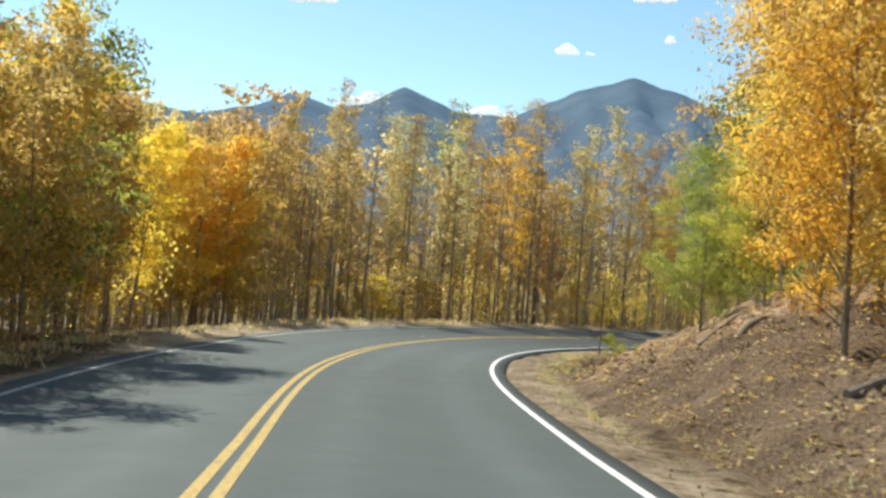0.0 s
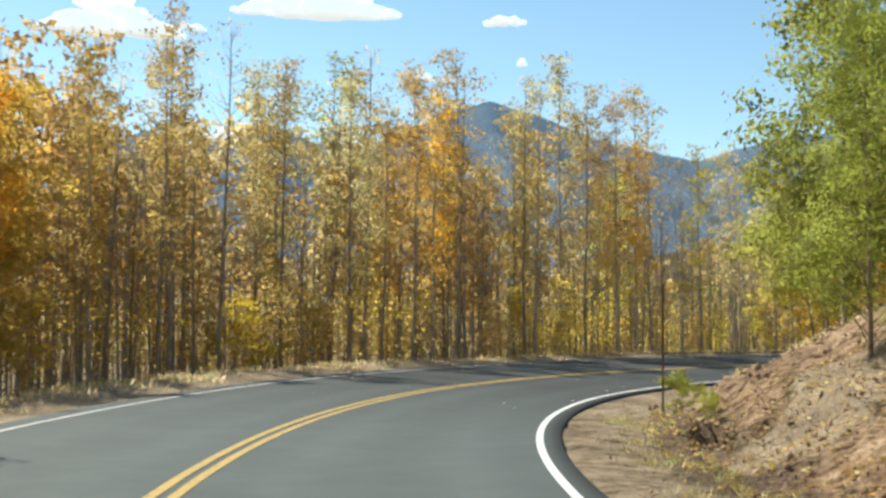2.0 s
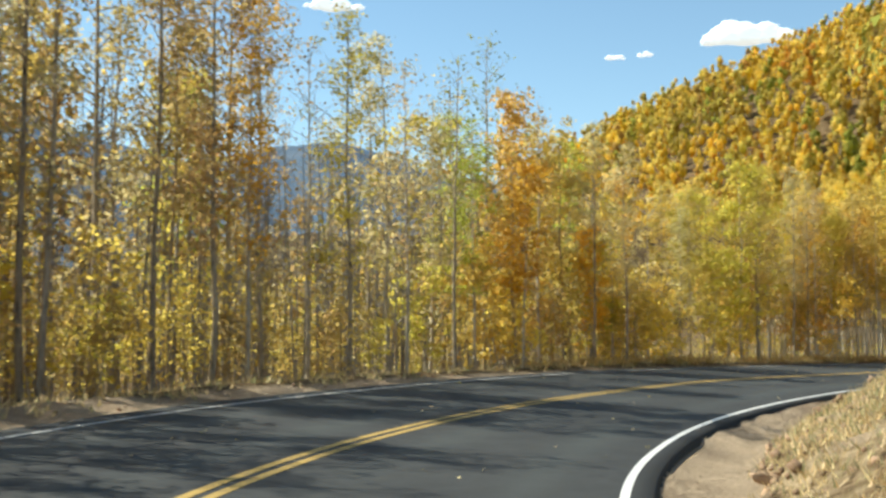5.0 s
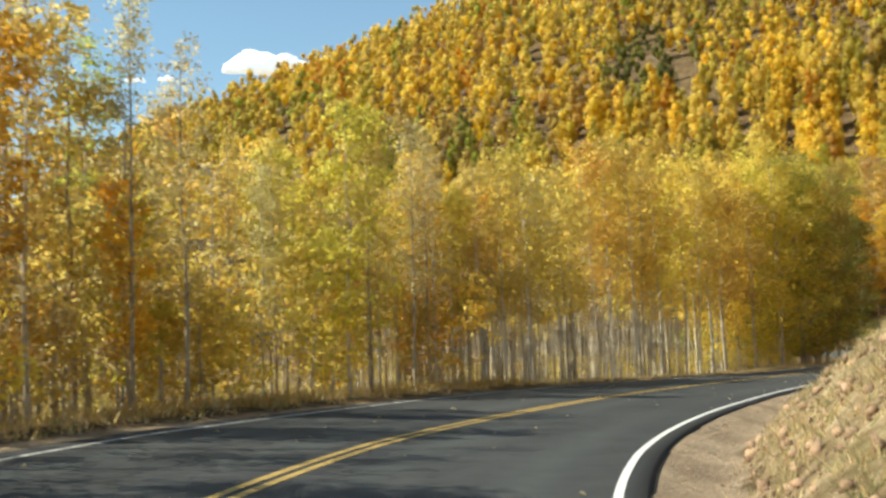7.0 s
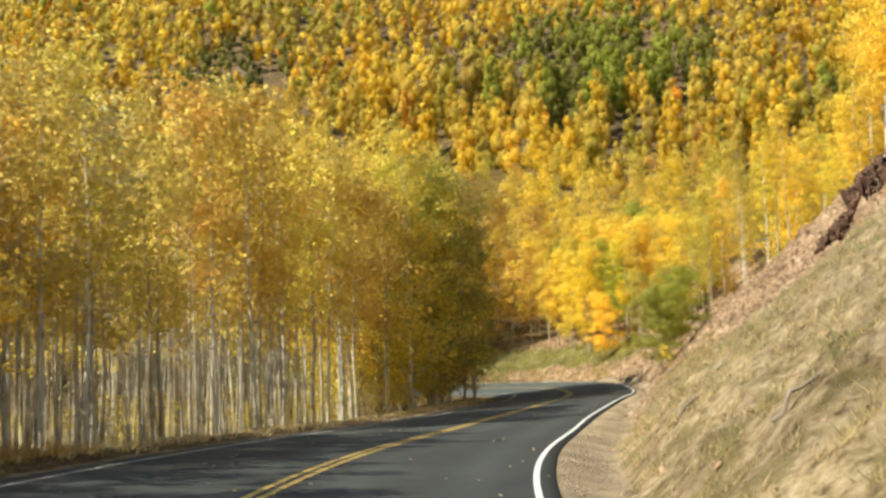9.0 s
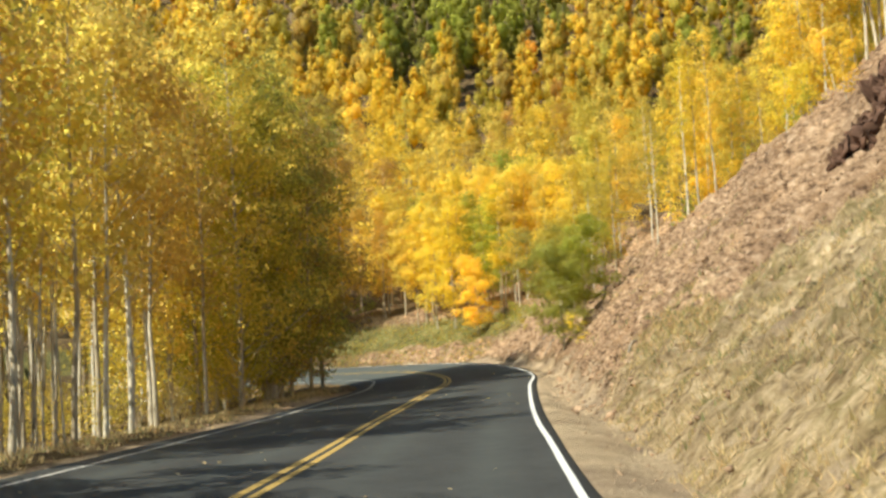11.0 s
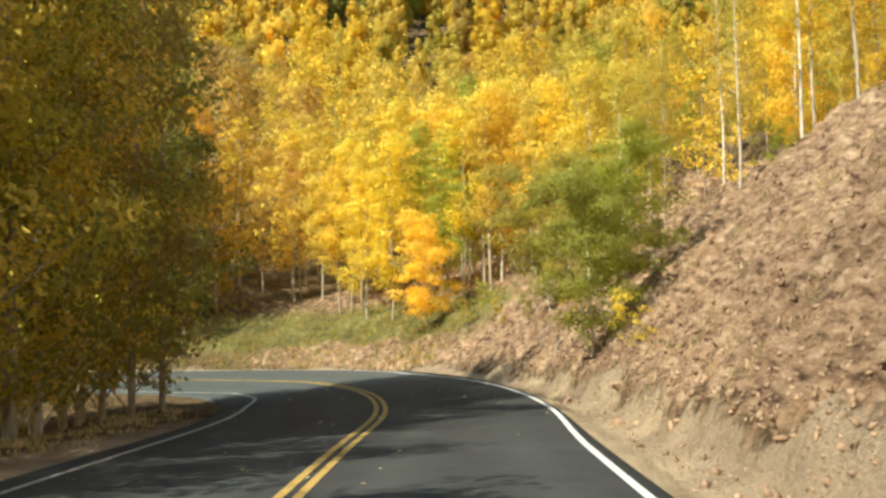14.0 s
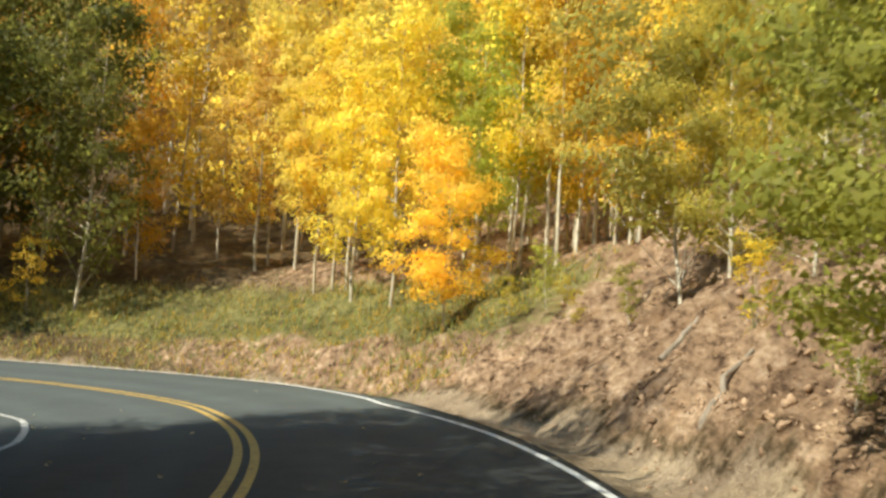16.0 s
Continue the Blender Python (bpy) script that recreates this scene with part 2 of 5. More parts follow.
# ---- mesh helpers ----
def mesh_of(name, verts, faces, mats=(), smooth=False, tint=None, normals=None):
    """A mesh from arrays of corners and of equal-sided faces; tint: a colour for each face."""
    verts = np.asarray(verts, np.float32)
    faces = np.asarray(faces, np.int32)
    me = bpy.data.meshes.new(name)
    k = faces.shape[1]
    me.vertices.add(len(verts))
    me.vertices.foreach_set("co", verts.ravel())
    me.loops.add(faces.size)
    me.loops.foreach_set("vertex_index", faces.ravel())
    me.polygons.add(len(faces))
    me.polygons.foreach_set("loop_start", np.arange(0, faces.size, k, dtype=np.int32))
    me.polygons.foreach_set("loop_total", np.full(len(faces), k, np.int32))
    if smooth:
        me.polygons.foreach_set("use_smooth", np.ones(len(faces), bool))
    for m in mats:
        me.materials.append(m)
    me.update()
    if normals is not None:
        a = me.attributes.new("custom_normal", "FLOAT_VECTOR", "POINT")
        a.data.foreach_set("vector", np.asarray(normals, np.float32).ravel())
    if tint is not None:
        a = me.attributes.new("tint", "FLOAT_COLOR", "FACE")
        a.data.foreach_set("color", np.hstack([tint, np.ones((len(tint), 1))]).astype(np.float32).ravel())
    return me


def part(name, me, parent, label=""):
    ob = new(name, me)
    ob.parent = parent
    return tagged(ob, label)


def tubes(paths, radii, sides):
    """Tapered tubes along the given point lists, as quads."""
    vs, fs, n0 = [], [], 0
    ang = np.arange(sides) * 2 * np.pi / sides
    for p, r in zip(paths, radii):
        p, r = np.asarray(p, float), np.asarray(r, float)
        d = np.gradient(p, axis=0)
        d /= np.linalg.norm(d, axis=1)[:, None] + 1e-9
        ref = np.where(np.abs(d[:, 2:3]) > 0.9, [[1.0, 0, 0]], [[0, 0, 1.0]])
        u = np.cross(d, ref)
        u /= np.linalg.norm(u, axis=1)[:, None] + 1e-9
        w = np.cross(d, u)
        ring = p[:, None] + r[:, None, None] * (np.cos(ang)[None, :, None] * u[:, None] + np.sin(ang)[None, :, None] * w[:, None])
        vs.append(ring.reshape(-1, 3))
        i, j = np.meshgrid(np.arange(len(p) - 1), np.arange(sides), indexing="ij")
        a = i * sides + j
        b = i * sides + (j + 1) % sides
        fs.append(np.stack([a, b, b + sides, a + sides], -1).reshape(-1, 4) + n0)
        n0 += len(p) * sides
    return np.concatenate(vs), np.concatenate(fs)


def leaves(centres, size, g, face=None, loose=0.75, soft=None):
    """A pointed leaf at each centre; face: the way its flat side tends to look; soft: the way out of the crown, towards
    which its shading normal is bent.
    """
    n = len(centres)
    d = g.normal(size=(n, 3)) * (loose if face is not None else 1.0)
    if face is not None:
        d = d + face
    d /= np.linalg.norm(d, axis=1)[:, None] + 1e-9
    if soft is not None:
        d *= np.sign((d * soft).sum(1) + 1e-9)[:, None]
    a = np.cross(d, g.normal(size=(n, 3)))
    a /= np.linalg.norm(a, axis=1)[:, None] + 1e-9
    b = np.cross(d, a)
    s = (size * g.uniform(0.65, 1.35, n))[:, None]
    v = np.stack([centres - a * s * 0.5 + b * s * 0.5, centres - a * s * 0.5 - b * s * 0.5, centres + a * s * 0.75], 1)
    f = np.arange(n * 3).reshape(n, 3)
    if soft is None:
        return v.reshape(-1, 3), f
    out = soft / (np.linalg.norm(soft, axis=1)[:, None] + 1e-9) * SOFT_SHARE + d * (1 - SOFT_SHARE)
    out /= np.linalg.norm(out, axis=1)[:, None] + 1e-9
    return v.reshape(-1, 3), f, np.repeat(out, 3, 0)


SOFT_SHARE = 0.82


# ---- the line of the road ----
def smooth_noise(x, y, scale, seed=0.0):
    """Cheap smooth field of about -1 to 1 (sums of sines)."""
    out, amp = 0.0, 1.0
    for k in range(4):
        f = (1.9 ** k) / scale
        out = out + amp * np.sin(x * f * 1.3 + y * f * 0.7 + seed + 1.7 * k) * np.sin(y * f * 1.1 - x * f * 0.6 + 2.3 * seed + 2.9 * k)
        amp *= 0.55
    return out / 1.6


STEP = 0.5
S = np.arange(S0, S1 + 0.01, STEP)
_k = np.interp(S, BEND_S, BEND)
_k[S < -4] = 0.0
_i0 = int(round((-4 - S0) / STEP))
_th = np.concatenate([[0], np.cumsum((_k[1:] + _k[:-1]) / 2 * STEP)])
THETA = _th - _th[_i0] + START[2]
_dx, _dy = -np.sin(THETA), np.cos(THETA)
_x = np.concatenate([[0], np.cumsum((_dx[1:] + _dx[:-1]) / 2 * STEP)])
_y = np.concatenate([[0], np.cumsum((_dy[1:] + _dy[:-1]) / 2 * STEP)])
CX, CY = _x - _x[_i0] + START[0], _y - _y[_i0] + START[1]
CZ, CB = np.interp(S, RISE_S, RISE), np.interp(S, RISE_S, BANK)


def on_road(s, off, lift=0.0):
    """World place at s metres along the centre line and off metres to its right, on the road's own plane."""
    x, y, z, b = (np.interp(s, S, a) for a in (CX, CY, CZ, CB))
    th = np.interp(s, S, THETA)
    return np.stack([x + np.cos(th) * off, y + np.sin(th) * off, z - b * np.clip(off, -6, 6) + lift], -1)


def along(x, y):
    """The nearest s and the signed distance to the right of the centre line."""
    s, off = np.empty(len(x)), np.empty(len(x))
    for a in range(0, len(x), 8000):
        dx, dy = x[a:a + 8000, None] - CX, y[a:a + 8000, None] - CY
        j = (dx * dx + dy * dy).argmin(1)
        k = np.arange(len(j))
        lat = dx[k, j] * np.cos(THETA[j]) + dy[k, j] * np.sin(THETA[j])
        d = np.hypot(dx[k, j], dy[k, j])
        s[a:a + 8000] = S[j]
        off[a:a + 8000] = np.where(lat >= 0, d, -d)
    return s, off


WOODS_S, WOODS_O = (0, 22, 28, 35, 44, 50, 55, 62, 75, 90, 105, 120, 135, 150), (5.4, 5.4, 6.2, 8.0, 10.2, 9.5, 7.7, 6.1, 5.8, 5.4, 5.4, 5.6, 6.2, 6.0)
LANE, EDGE, SEAL_EDGE = 3.4, 3.85, 3.66          # lane width; asphalt edges from the centre line, outer and inner
BANK_S = (-40, 0, 15, 24, 32, 38, 46, 54, 62, 72, 85, 100, 110, 116, 119.5, 123.5, 128, 132, 142, 150, 160, 190)
BANK_SLOPE = (.32, .32, .33, .37, .385, .385, .46, .45, .45, .64, .76, .78, .78, .72, .66, .75, .89, .92, .91, .82, .55, .3)
BANK_TOP = (3, 3, 3, 3, 3, 2.5, 2.5, 3, 4.5, 8, 12, 14, 14, 14, 14, 14, 14, 12, 8, 5, 3.2, 2.5)
BANK_FOOT = (5, 5, 5, 5.2, 5.9, 6.3, 5.1, 4.6, 4.5, 4.6, 4.7, 4.8, 4.9, 4.85, 4.6, 4.4, 4.35, 4.3, 4.2, 4.3, 4.6, 5)
CREST_YAW = (-140, -110, -80, -60, -51, -47, -43, -37.4, -34, -30, -20, 0)
CREST_Z = (120, 132, 127, 97, 75, 65.5, 58.5, 45.5, 34, 18, 2, -6)


def ground_z(x, y, rough=True):
    x, y = np.asarray(x, float), np.asarray(y, float)
    s, off = along(x, y)
    zr, bk = np.interp(s, S, CZ), np.interp(s, S, CB)
    base = zr - bk * np.clip(off, -5, 5) - 0.05
    d = np.abs(off)
    under = np.where(d < np.where(off > 0, 3.42, 3.6), -0.12, 0.0)
    # outer side: shoulder, low berm, then a gentle fall
    left = -0.10 * np.clip(d - 6.5, 0, 30) - 0.04 * np.clip(d - 36, 0, 150)
    left = left + 0.14 * np.exp(-((d - 5.3) / 0.7) ** 2) - 0.05 * np.clip(d - EDGE, 0, 1)
    # inner side: gravel strip, shallow ditch, cut bank, gentler ground above
    foot, slope, top = (np.interp(s, BANK_S, a) for a in (BANK_FOOT, BANK_SLOPE, BANK_TOP))
    lip = np.interp(s, (112, 118, 147, 153), (0, 0.32, 0.32, 0))      # a flat sandy ledge below a low step
    up = np.clip(d - foot - lip, 0, 400)
    reach = top / slope
    bank = np.where(up < reach, up * slope, top + (up - reach) * 0.16)
    bank = np.minimum(bank, top + 4) + 0.9 * lip * np.clip(up / 0.3, 0, 1)
    inner = np.clip((d - 16) / 14, 0, 1)
    inner = inner * inner * (3 - 2 * inner)
    bank = bank * (1 - inner) + (np.interp(x, (0, 30, 62, 100), (6.5, 9, 15, 12)) + 0.2 - base) * inner
    ditch = -0.16 * np.exp(-((d - foot + 0.2) / 0.5) ** 2)
    hollow = -0.85 * np.exp(-((s - 36.6) / 1.1) ** 4 - ((off - 6.3) / 0.75) ** 4)
    scarp = 1.3 * np.clip((off - 12.3) / 0.6, 0, 1) * np.exp(-((s - 124) / 2.5) ** 2)
    right = bank + ditch + hollow + scarp
    z = base + under + np.where(off > EDGE, right, np.where(off < -EDGE, left, 0.0))
    # the big hillside ahead
    rise = 0.60 * (x - 134) + 0.15 * np.clip(y - 90, -30, 200)
    slope_z = 2.0 + 0.07 * np.clip(x - 110, 0, 60) + 7.0 * np.logaddexp(0, rise / 7.0)
    yaw = np.degrees(np.arctan2(-(x - 10), y - 52))
    crest = np.interp(yaw, CREST_YAW, CREST_Z)
    hill = -9.0 * np.logaddexp(-slope_z / 9.0, -crest / 9.0)
    far = np.clip((d - 9) / 20, 0, 1)
    hill = np.where(x > 85, hill, -50)
    z = np.where(far > 0, np.maximum(z, hill * far + z * (1 - far)), z)
    if rough:
        wild = np.clip((d - EDGE - 0.4) / 2.0, 0, 1)
        steep = np.where(off > 0, 1.0, 0.35)
        gully = np.abs(smooth_noise(s * 1.0, off * 0.35, 0.9, 7.0)) - 0.3
        # narrow rain-cut channels that run slantwise down the tall bank
        cut = (s * 0.10 + off * 0.34 + 0.22 * smooth_noise(s, off, 2.2, 4.0)) % 1.0
        broken = np.clip(0.3 + 1.2 * smooth_noise(s, off, 3.0, 8.0), 0, 1)
        z = z - 0.55 * np.exp(-((cut - 0.5) / 0.05) ** 2) * broken * wild * (off > 0) * np.interp(s, (106, 116, 160, 166), (0, 1.15, 1.15, 0)) * np.clip((14 - d) / 3, 0, 1)
        z = z - 0.24 * gully * wild * (off > 0) * np.interp(s, (90, 104, 160, 170), (0.2, 1, 1, 0.2))
        ragged = wild * (off > 0) * np.interp(s, (44, 52, 88, 104, 166, 172), (1.0, 0.8, 0.7, 1, 1, 0.3))
        soft_bank = np.interp(s, (104, 116, 160, 166), (1, 1.35, 1.35, 1))
        lengthen = np.interp(s, (104, 116, 146, 156), (1, 0.6, 0.6, 1))
        z = z + ragged * soft_bank * (0.13 * smooth_noise(x * lengthen, y, 0.22, 3.0) + 0.20 * np.abs(smooth_noise(x * lengthen, y, 0.45, 9.0)))
        z = z + wild * steep * (0.16 * smooth_noise(x, y, 1.1, 2.0) + 0.22 * smooth_noise(x, y, 4.0, 5.0))
    return z


def bald(x, y):
    """An open stony patch on the hillside, 1 in its middle."""
    u, v = ((x - 182) * 0.8 + (y - 141) * 0.6) / 15, (-(x - 182) * 0.6 + (y - 141) * 0.8) / 7
    return np.clip(1.3 - u * u - v * v, 0, 1)


def graded(lo, hi, step, fine, far):
    """Grid lines: fine in the given stretches, regular in the core, ever wider out to the horizon."""
    core, a = [], lo
    while a <= hi:
        core.append(a)
        a += next((d for f0, f1, d in fine if f0 <= a < f1), step)
    out, back = [], []
    for edge, sign, into in ((core[-1], 1, out), (core[0], -1, back)):
        d, a = step, edge
        while abs(a) < far:
            d *= 1.14
            a += sign * d
            into.append(a)
    return np.array(back[::-1] + core + out)


def build_ground():
    gx, gy = graded(-16, 118, 0.66, ((3, 12, 0.3), (58, 104, 0.2)), 4600), graded(-6, 106, 0.66, ((12, 45, 0.36), (57, 64, 0.3), (64, 73, 0.17)), 4600)
    X, Y = np.meshgrid(gx, gy)
    x, y = X.ravel(), Y.ravel()
    z = ground_z(x, y)
    nx, ny = len(gx), len(gy)
    i, j = np.meshgrid(np.arange(nx - 1), np.arange(ny - 1))
    a = (j * nx + i).ravel()
    me = mesh_of("ground", np.stack([x, y, z], 1), np.stack([a, a + 1, a + nx + 1, a + nx], 1), [GROUND], smooth=True)
    s, off = along(x, y)
    d = np.abs(off)

    def band(v, lo, hi, soft):
        return np.clip((v - lo) / soft, 0, 1) * np.clip((hi - v) / soft, 0, 1)
    near = d < 60
    # outer gravel fades to darker floor by s 146, standing in for tree shade
    gravel = np.where(off > 0, band(d, 1, np.interp(s, BANK_S, BANK_FOOT) + np.interp(s, (92, 106, 119, 146, 156), (0.5, 0.9, 0.95, 0.9, 0.4)) + 0.4 * smooth_noise(s, off, 1.5, 6.0), 0.6), band(d, 1, np.interp(s, WOODS_S, WOODS_O) - 0.6, 0.9) * np.interp(s, (136, 146), (1, 0.3))) * near
    rightside = (off > 0) & near
    litter = rightside * np.clip((d - 4.5) / 0.6, 0, 1) * np.clip((44 - s) / 6, 0, 1) * np.where(s < 24, 1.0, np.clip((6.6 - d) / 0.8, 0, 1))
    gravel = gravel * np.where(rightside & (s < 46), 0.66, 1.0)
    straw = rightside * np.clip((d - 4.5) / 0.5, 0, 1) * band(s + 0.5 * (d - 5) + 2.0 * smooth_noise(x, y, 1.5, 4.0), 50, 124, 5)
    rubble = rightside * np.clip((d - 4.2) / 0.5, 0, 1) * (band(s, 112, 168, 6) * np.clip((26 - d) / 4, 0, 1) + band(s, 20, 58, 6))
    green = np.clip((d - 5.5) / 1.0, 0, 1) * band(s, 154, 400, 4) * np.clip((10.5 - d) / 2, 0, 1) * (off > 0)
    rubble = rubble * (1 - 0.9 * gravel)
    sand = 0.9 * rightside * band(d, 1, np.interp(s, BANK_S, BANK_FOOT) + 0.35 + 0.6 * smooth_noise(s, off, 1.1, 3.0), 0.5) * band(s, 104, 154, 5)
    # a pale chute of loose sand below the green tree
    ax, ay, bx, by = 7.6, 36.8, 4.5, 31.4
    u = np.clip(((x - ax) * (bx - ax) + (y - ay) * (by - ay)) / ((bx - ax) ** 2 + (by - ay) ** 2), 0, 1)
    chute = np.clip(1.6 - np.hypot(x - ax - u * (bx - ax), y - ay - u * (by - ay)) / 0.75, 0, 1)
    gravel = np.maximum(gravel, chute)
    litter, rubble = litter * (1 - chute), rubble * (1 - chute)
    fade = np.clip((21 - d + 4 * smooth_noise(x, y, 3.0, 2.0)) / 5, 0, 1)
    litter, straw = litter * fade, straw * np.where(s > 84, fade, np.clip((17 - d + 4 * smooth_noise(x, y, 3.0, 2.0)) / 5, 0, 1))
    for key, val in (("gravel", gravel), ("litter", litter), ("straw", straw), ("rubble", rubble), ("sand", sand), ("green", green)):
        at = me.attributes.new(key, "FLOAT", "POINT")
        at.data.foreach_set("value", (val * 0.75).astype(np.float32))
    return tagged(new("ground", me), "forest floor, gravel shoulders and cut banks", "ground", kind="structure")


def strip(name, s0, s1, off0, off1, lift, mat, ds=0.5, cols=1, thick=0.0, shift=lambda s, o: 0 * s):
    """A ribbon that follows the road between two offsets; with thick it gets a skirt at both edges."""
    s = np.arange(s0, s1 + ds / 2, ds)
    offs = np.linspace(off0, off1, cols + 1)
    lifts = np.full(cols + 1, lift)
    if thick:
        offs = np.concatenate([[off0 - 0.06], offs, [off1 + 0.06]])
        lifts = np.concatenate([[lift - thick], lifts, [lift - thick]])
    rows = np.stack([on_road(s, o + shift(s, o), l) for o, l in zip(offs, lifts)], 1)
    n = len(offs)
    i, j = np.meshgrid(np.arange(len(s) - 1), np.arange(n - 1), indexing="ij")
    a = (i * n + j).ravel()
    me = mesh_of(name, rows.reshape(-1, 3), np.stack([a, a + 1, a + n + 1, a + n], 1), [mat], smooth=not thick)
    return me, np.repeat(s, n), np.tile(offs, len(s))


build_ground()

me, ss, oo = strip("road", S0, S1, -EDGE, SEAL_EDGE, 0.0, ASPHALT, 0.5, 44, 0.1, lambda s, o: np.interp(s, (98, 110), (0, -0.16)) * (o > 3.4))
wear = np.zeros(len(ss))
for lane in (-1.7, 1.7):
    for track in (-0.8, 0.8):
        wear += 0.30 * np.exp(-((oo - lane - track) / 0.32) ** 2)
wear = wear * (0.6 + 0.4 * smooth_noise(ss * 0.3, oo, 1.5, 3)) + 0.68 * np.clip((48 - ss) / 14, 0, 1) + 0.6 * np.clip((ss - 148) / 6, 0, 1) - 0.16 * np.clip((30 - ss) / 6, 0, 1) * (oo > 0.2)
seal = np.clip((oo - LANE - 0.04) / 0.1, 0, 1) * 0.85
at = me.attributes.new("seal", "FLOAT", "POINT")
at.data.foreach_set("value", seal.astype(np.float32))
at = me.attributes.new("wear", "FLOAT", "POINT")
at.data.foreach_set("value", np.clip(wear, 0, 1).astype(np.float32))
road = tagged(new("road", me), "two-lane grey asphalt mountain road curving through the trees", "road", kind="structure")
# the edge lines wander a little from the middle of the shoulder
DRIFT_S = (106, 114, 132, 140, 147, 151, 155, 160, 168)
DRIFT_RIGHT = (0, -0.10, -0.10, 0, -0.06, -0.17, -0.42, 0.18, 0.20)
DRIFT_LEFT = (0, 0.10, 0.10, 0.05, 0.20, 0.58, 0.55, -0.19, 0)
for nm, a, b, m, lb in (
        ("edge_line", LANE - 0.046, LANE + 0.046, WHITE, "solid white edge line"),
        ("edge_line", -LANE - 0.05, -LANE + 0.05, WORN_WHITE, "worn thin white edge line"),
        ("centre_line", -0.15, -0.045, YELLOW, "yellow no-passing centre line"),
        ("centre_line", 0.045, 0.15, YELLOW, "yellow no-passing centre line")):
    drift = DRIFT_RIGHT if a > 1 else DRIFT_LEFT if a < -1 else (0,) * 9
    part(nm, strip(nm, S0, S1, a, b, 0.005, m, 0.4, 1, shift=lambda s, o: np.interp(s, DRIFT_S, drift))[0], road, lb)


# ---- trees ----
HUES = {
    "gold": (0.84, 0.615, 0.085), "amber": (0.68, 0.45, 0.115), "orange": (0.75, 0.43, 0.06), "yellow": (0.91, 0.68, 0.115),
    "olive": (0.64, 0.52, 0.10), "lime": (0.48, 0.48, 0.085), "green": (0.29, 0.29, 0.06), "dark": (0.19, 0.185, 0.04), "tan": (0.58, 0.47, 0.23), "rust": (0.53, 0.36, 0.14), "umber": (0.44, 0.30, 0.085), "fresh": (0.45, 0.415, 0.095), "moss": (0.355, 0.335, 0.075), "khaki": (0.60, 0.44, 0.125), "honey": (0.82, 0.635, 0.14),
}


def aspen_shape(seed, height, base, width, n_leaf, leaf, n_limb, clump=0.30, lean=0.35, full=0.5, compact=False):
    """Arrays of one aspen: stem and limbs, and leaves in clumps along the limbs."""
    g = np.random.default_rng(seed)
    t = np.linspace(0, 1, 8)
    bend = np.cumsum(g.normal(0, lean / 8, (8, 2)), 0) + g.normal(0, lean * 0.5, 2) * t[:, None]
    bend -= bend[0]
    stem = np.column_stack([bend, t * height])
    r0 = 0.0066 * height + 0.008
    paths, radii = [stem], [r0 * (1 - 0.88 * t)]
    clumps = []
    for k in range(n_limb):
        u = base / height + (1 - base / height) * (k + g.uniform(0.1, 0.9)) / n_limb * 0.97
        o = np.array([np.interp(u, t, stem[:, c]) for c in range(3)])
        v = (u * height - base) / (height - base)
        span = width * 0.5 * (0.25 + 1.5 * (v + 0.12) ** full * (1 - v) ** 0.55) * g.uniform(0.6, 1.2)
        az, el = g.uniform(0, 2 * np.pi), g.uniform(0.25, 0.95)
        d = np.array([np.cos(az) * np.cos(el), np.sin(az) * np.cos(el), np.sin(el)])
        q = np.linspace(0, 1, 3)[:, None]
        limb = o + d * span * q + np.array([0, 0, 0.25 * span]) * q ** 2
        paths.append(limb)
        radii.append(r0 * 0.32 * (1 - 0.6 * u) * (1 - 0.85 * q[:, 0]))
        for w in (0.5, 1.0) if span > 0.5 else (1.0,):
            clumps.append(np.array([np.interp(w, q[:, 0], limb[:, c]) for c in range(3)]) + g.normal(0, 0.1, 3))
    clumps.append(stem[-1])
    clumps = np.array(clumps)
    weight = g.uniform(0.55, 1.5, len(clumps))
    pick = g.choice(len(clumps), n_leaf, p=weight ** 2 / (weight ** 2).sum())
    ball = g.normal(size=(n_leaf, 3))
    ball /= np.linalg.norm(ball, axis=1)[:, None] * g.uniform(0.6, 1.6, n_leaf)[:, None]
    c = clumps[pick] + ball * (1.45 * clump * weight[pick])[:, None] * np.array([1, 1, 0.62])
    out = (c - clumps[pick]) * np.array([1, 1, 1.6])
    out /= np.linalg.norm(out, axis=1)[:, None] + 1e-6
    mid = np.stack([np.interp(c[:, 2], stem[:, 2], stem[:, k]) for k in (0, 1)] + [c[:, 2]], 1)
    away = (c - mid) / (0.3 * width)
    stem_mesh = tubes(paths[:1], radii[:1], 7)
    limb_mesh = tubes(paths[1:], radii[1:], 3)
    # each limb is tied into the stem inside the wood
    ties = []
    for k in range(n_limb):
        ring = int(np.clip(np.searchsorted(stem[:, 2], paths[k + 1][0][2]) - 1, 0, 7))
        ties.append((ring * 7, ring * 7 + 1, 56 + k * 9, 56 + k * 9 + 1))
    wood = join([stem_mesh, limb_mesh])
    wood = (wood[0], np.concatenate([wood[1], np.array(ties)]))
    if compact:
        return wood, stem_mesh, leaves(c, leaf, g, out * 0.7 + away * 0.9 + np.array([0, 0, 0.5]), 0.4, away * 0.7 + out * 0.8 + np.array([0, 0, 0.3]))
    return wood, stem_mesh, leaves(c, leaf, g, out * 0.7 + away * 0.6 + np.array([0, 0, 0.35]), 0.75, away * 0.5 + out * 0.9 + np.array([0, 0, 0.3]))


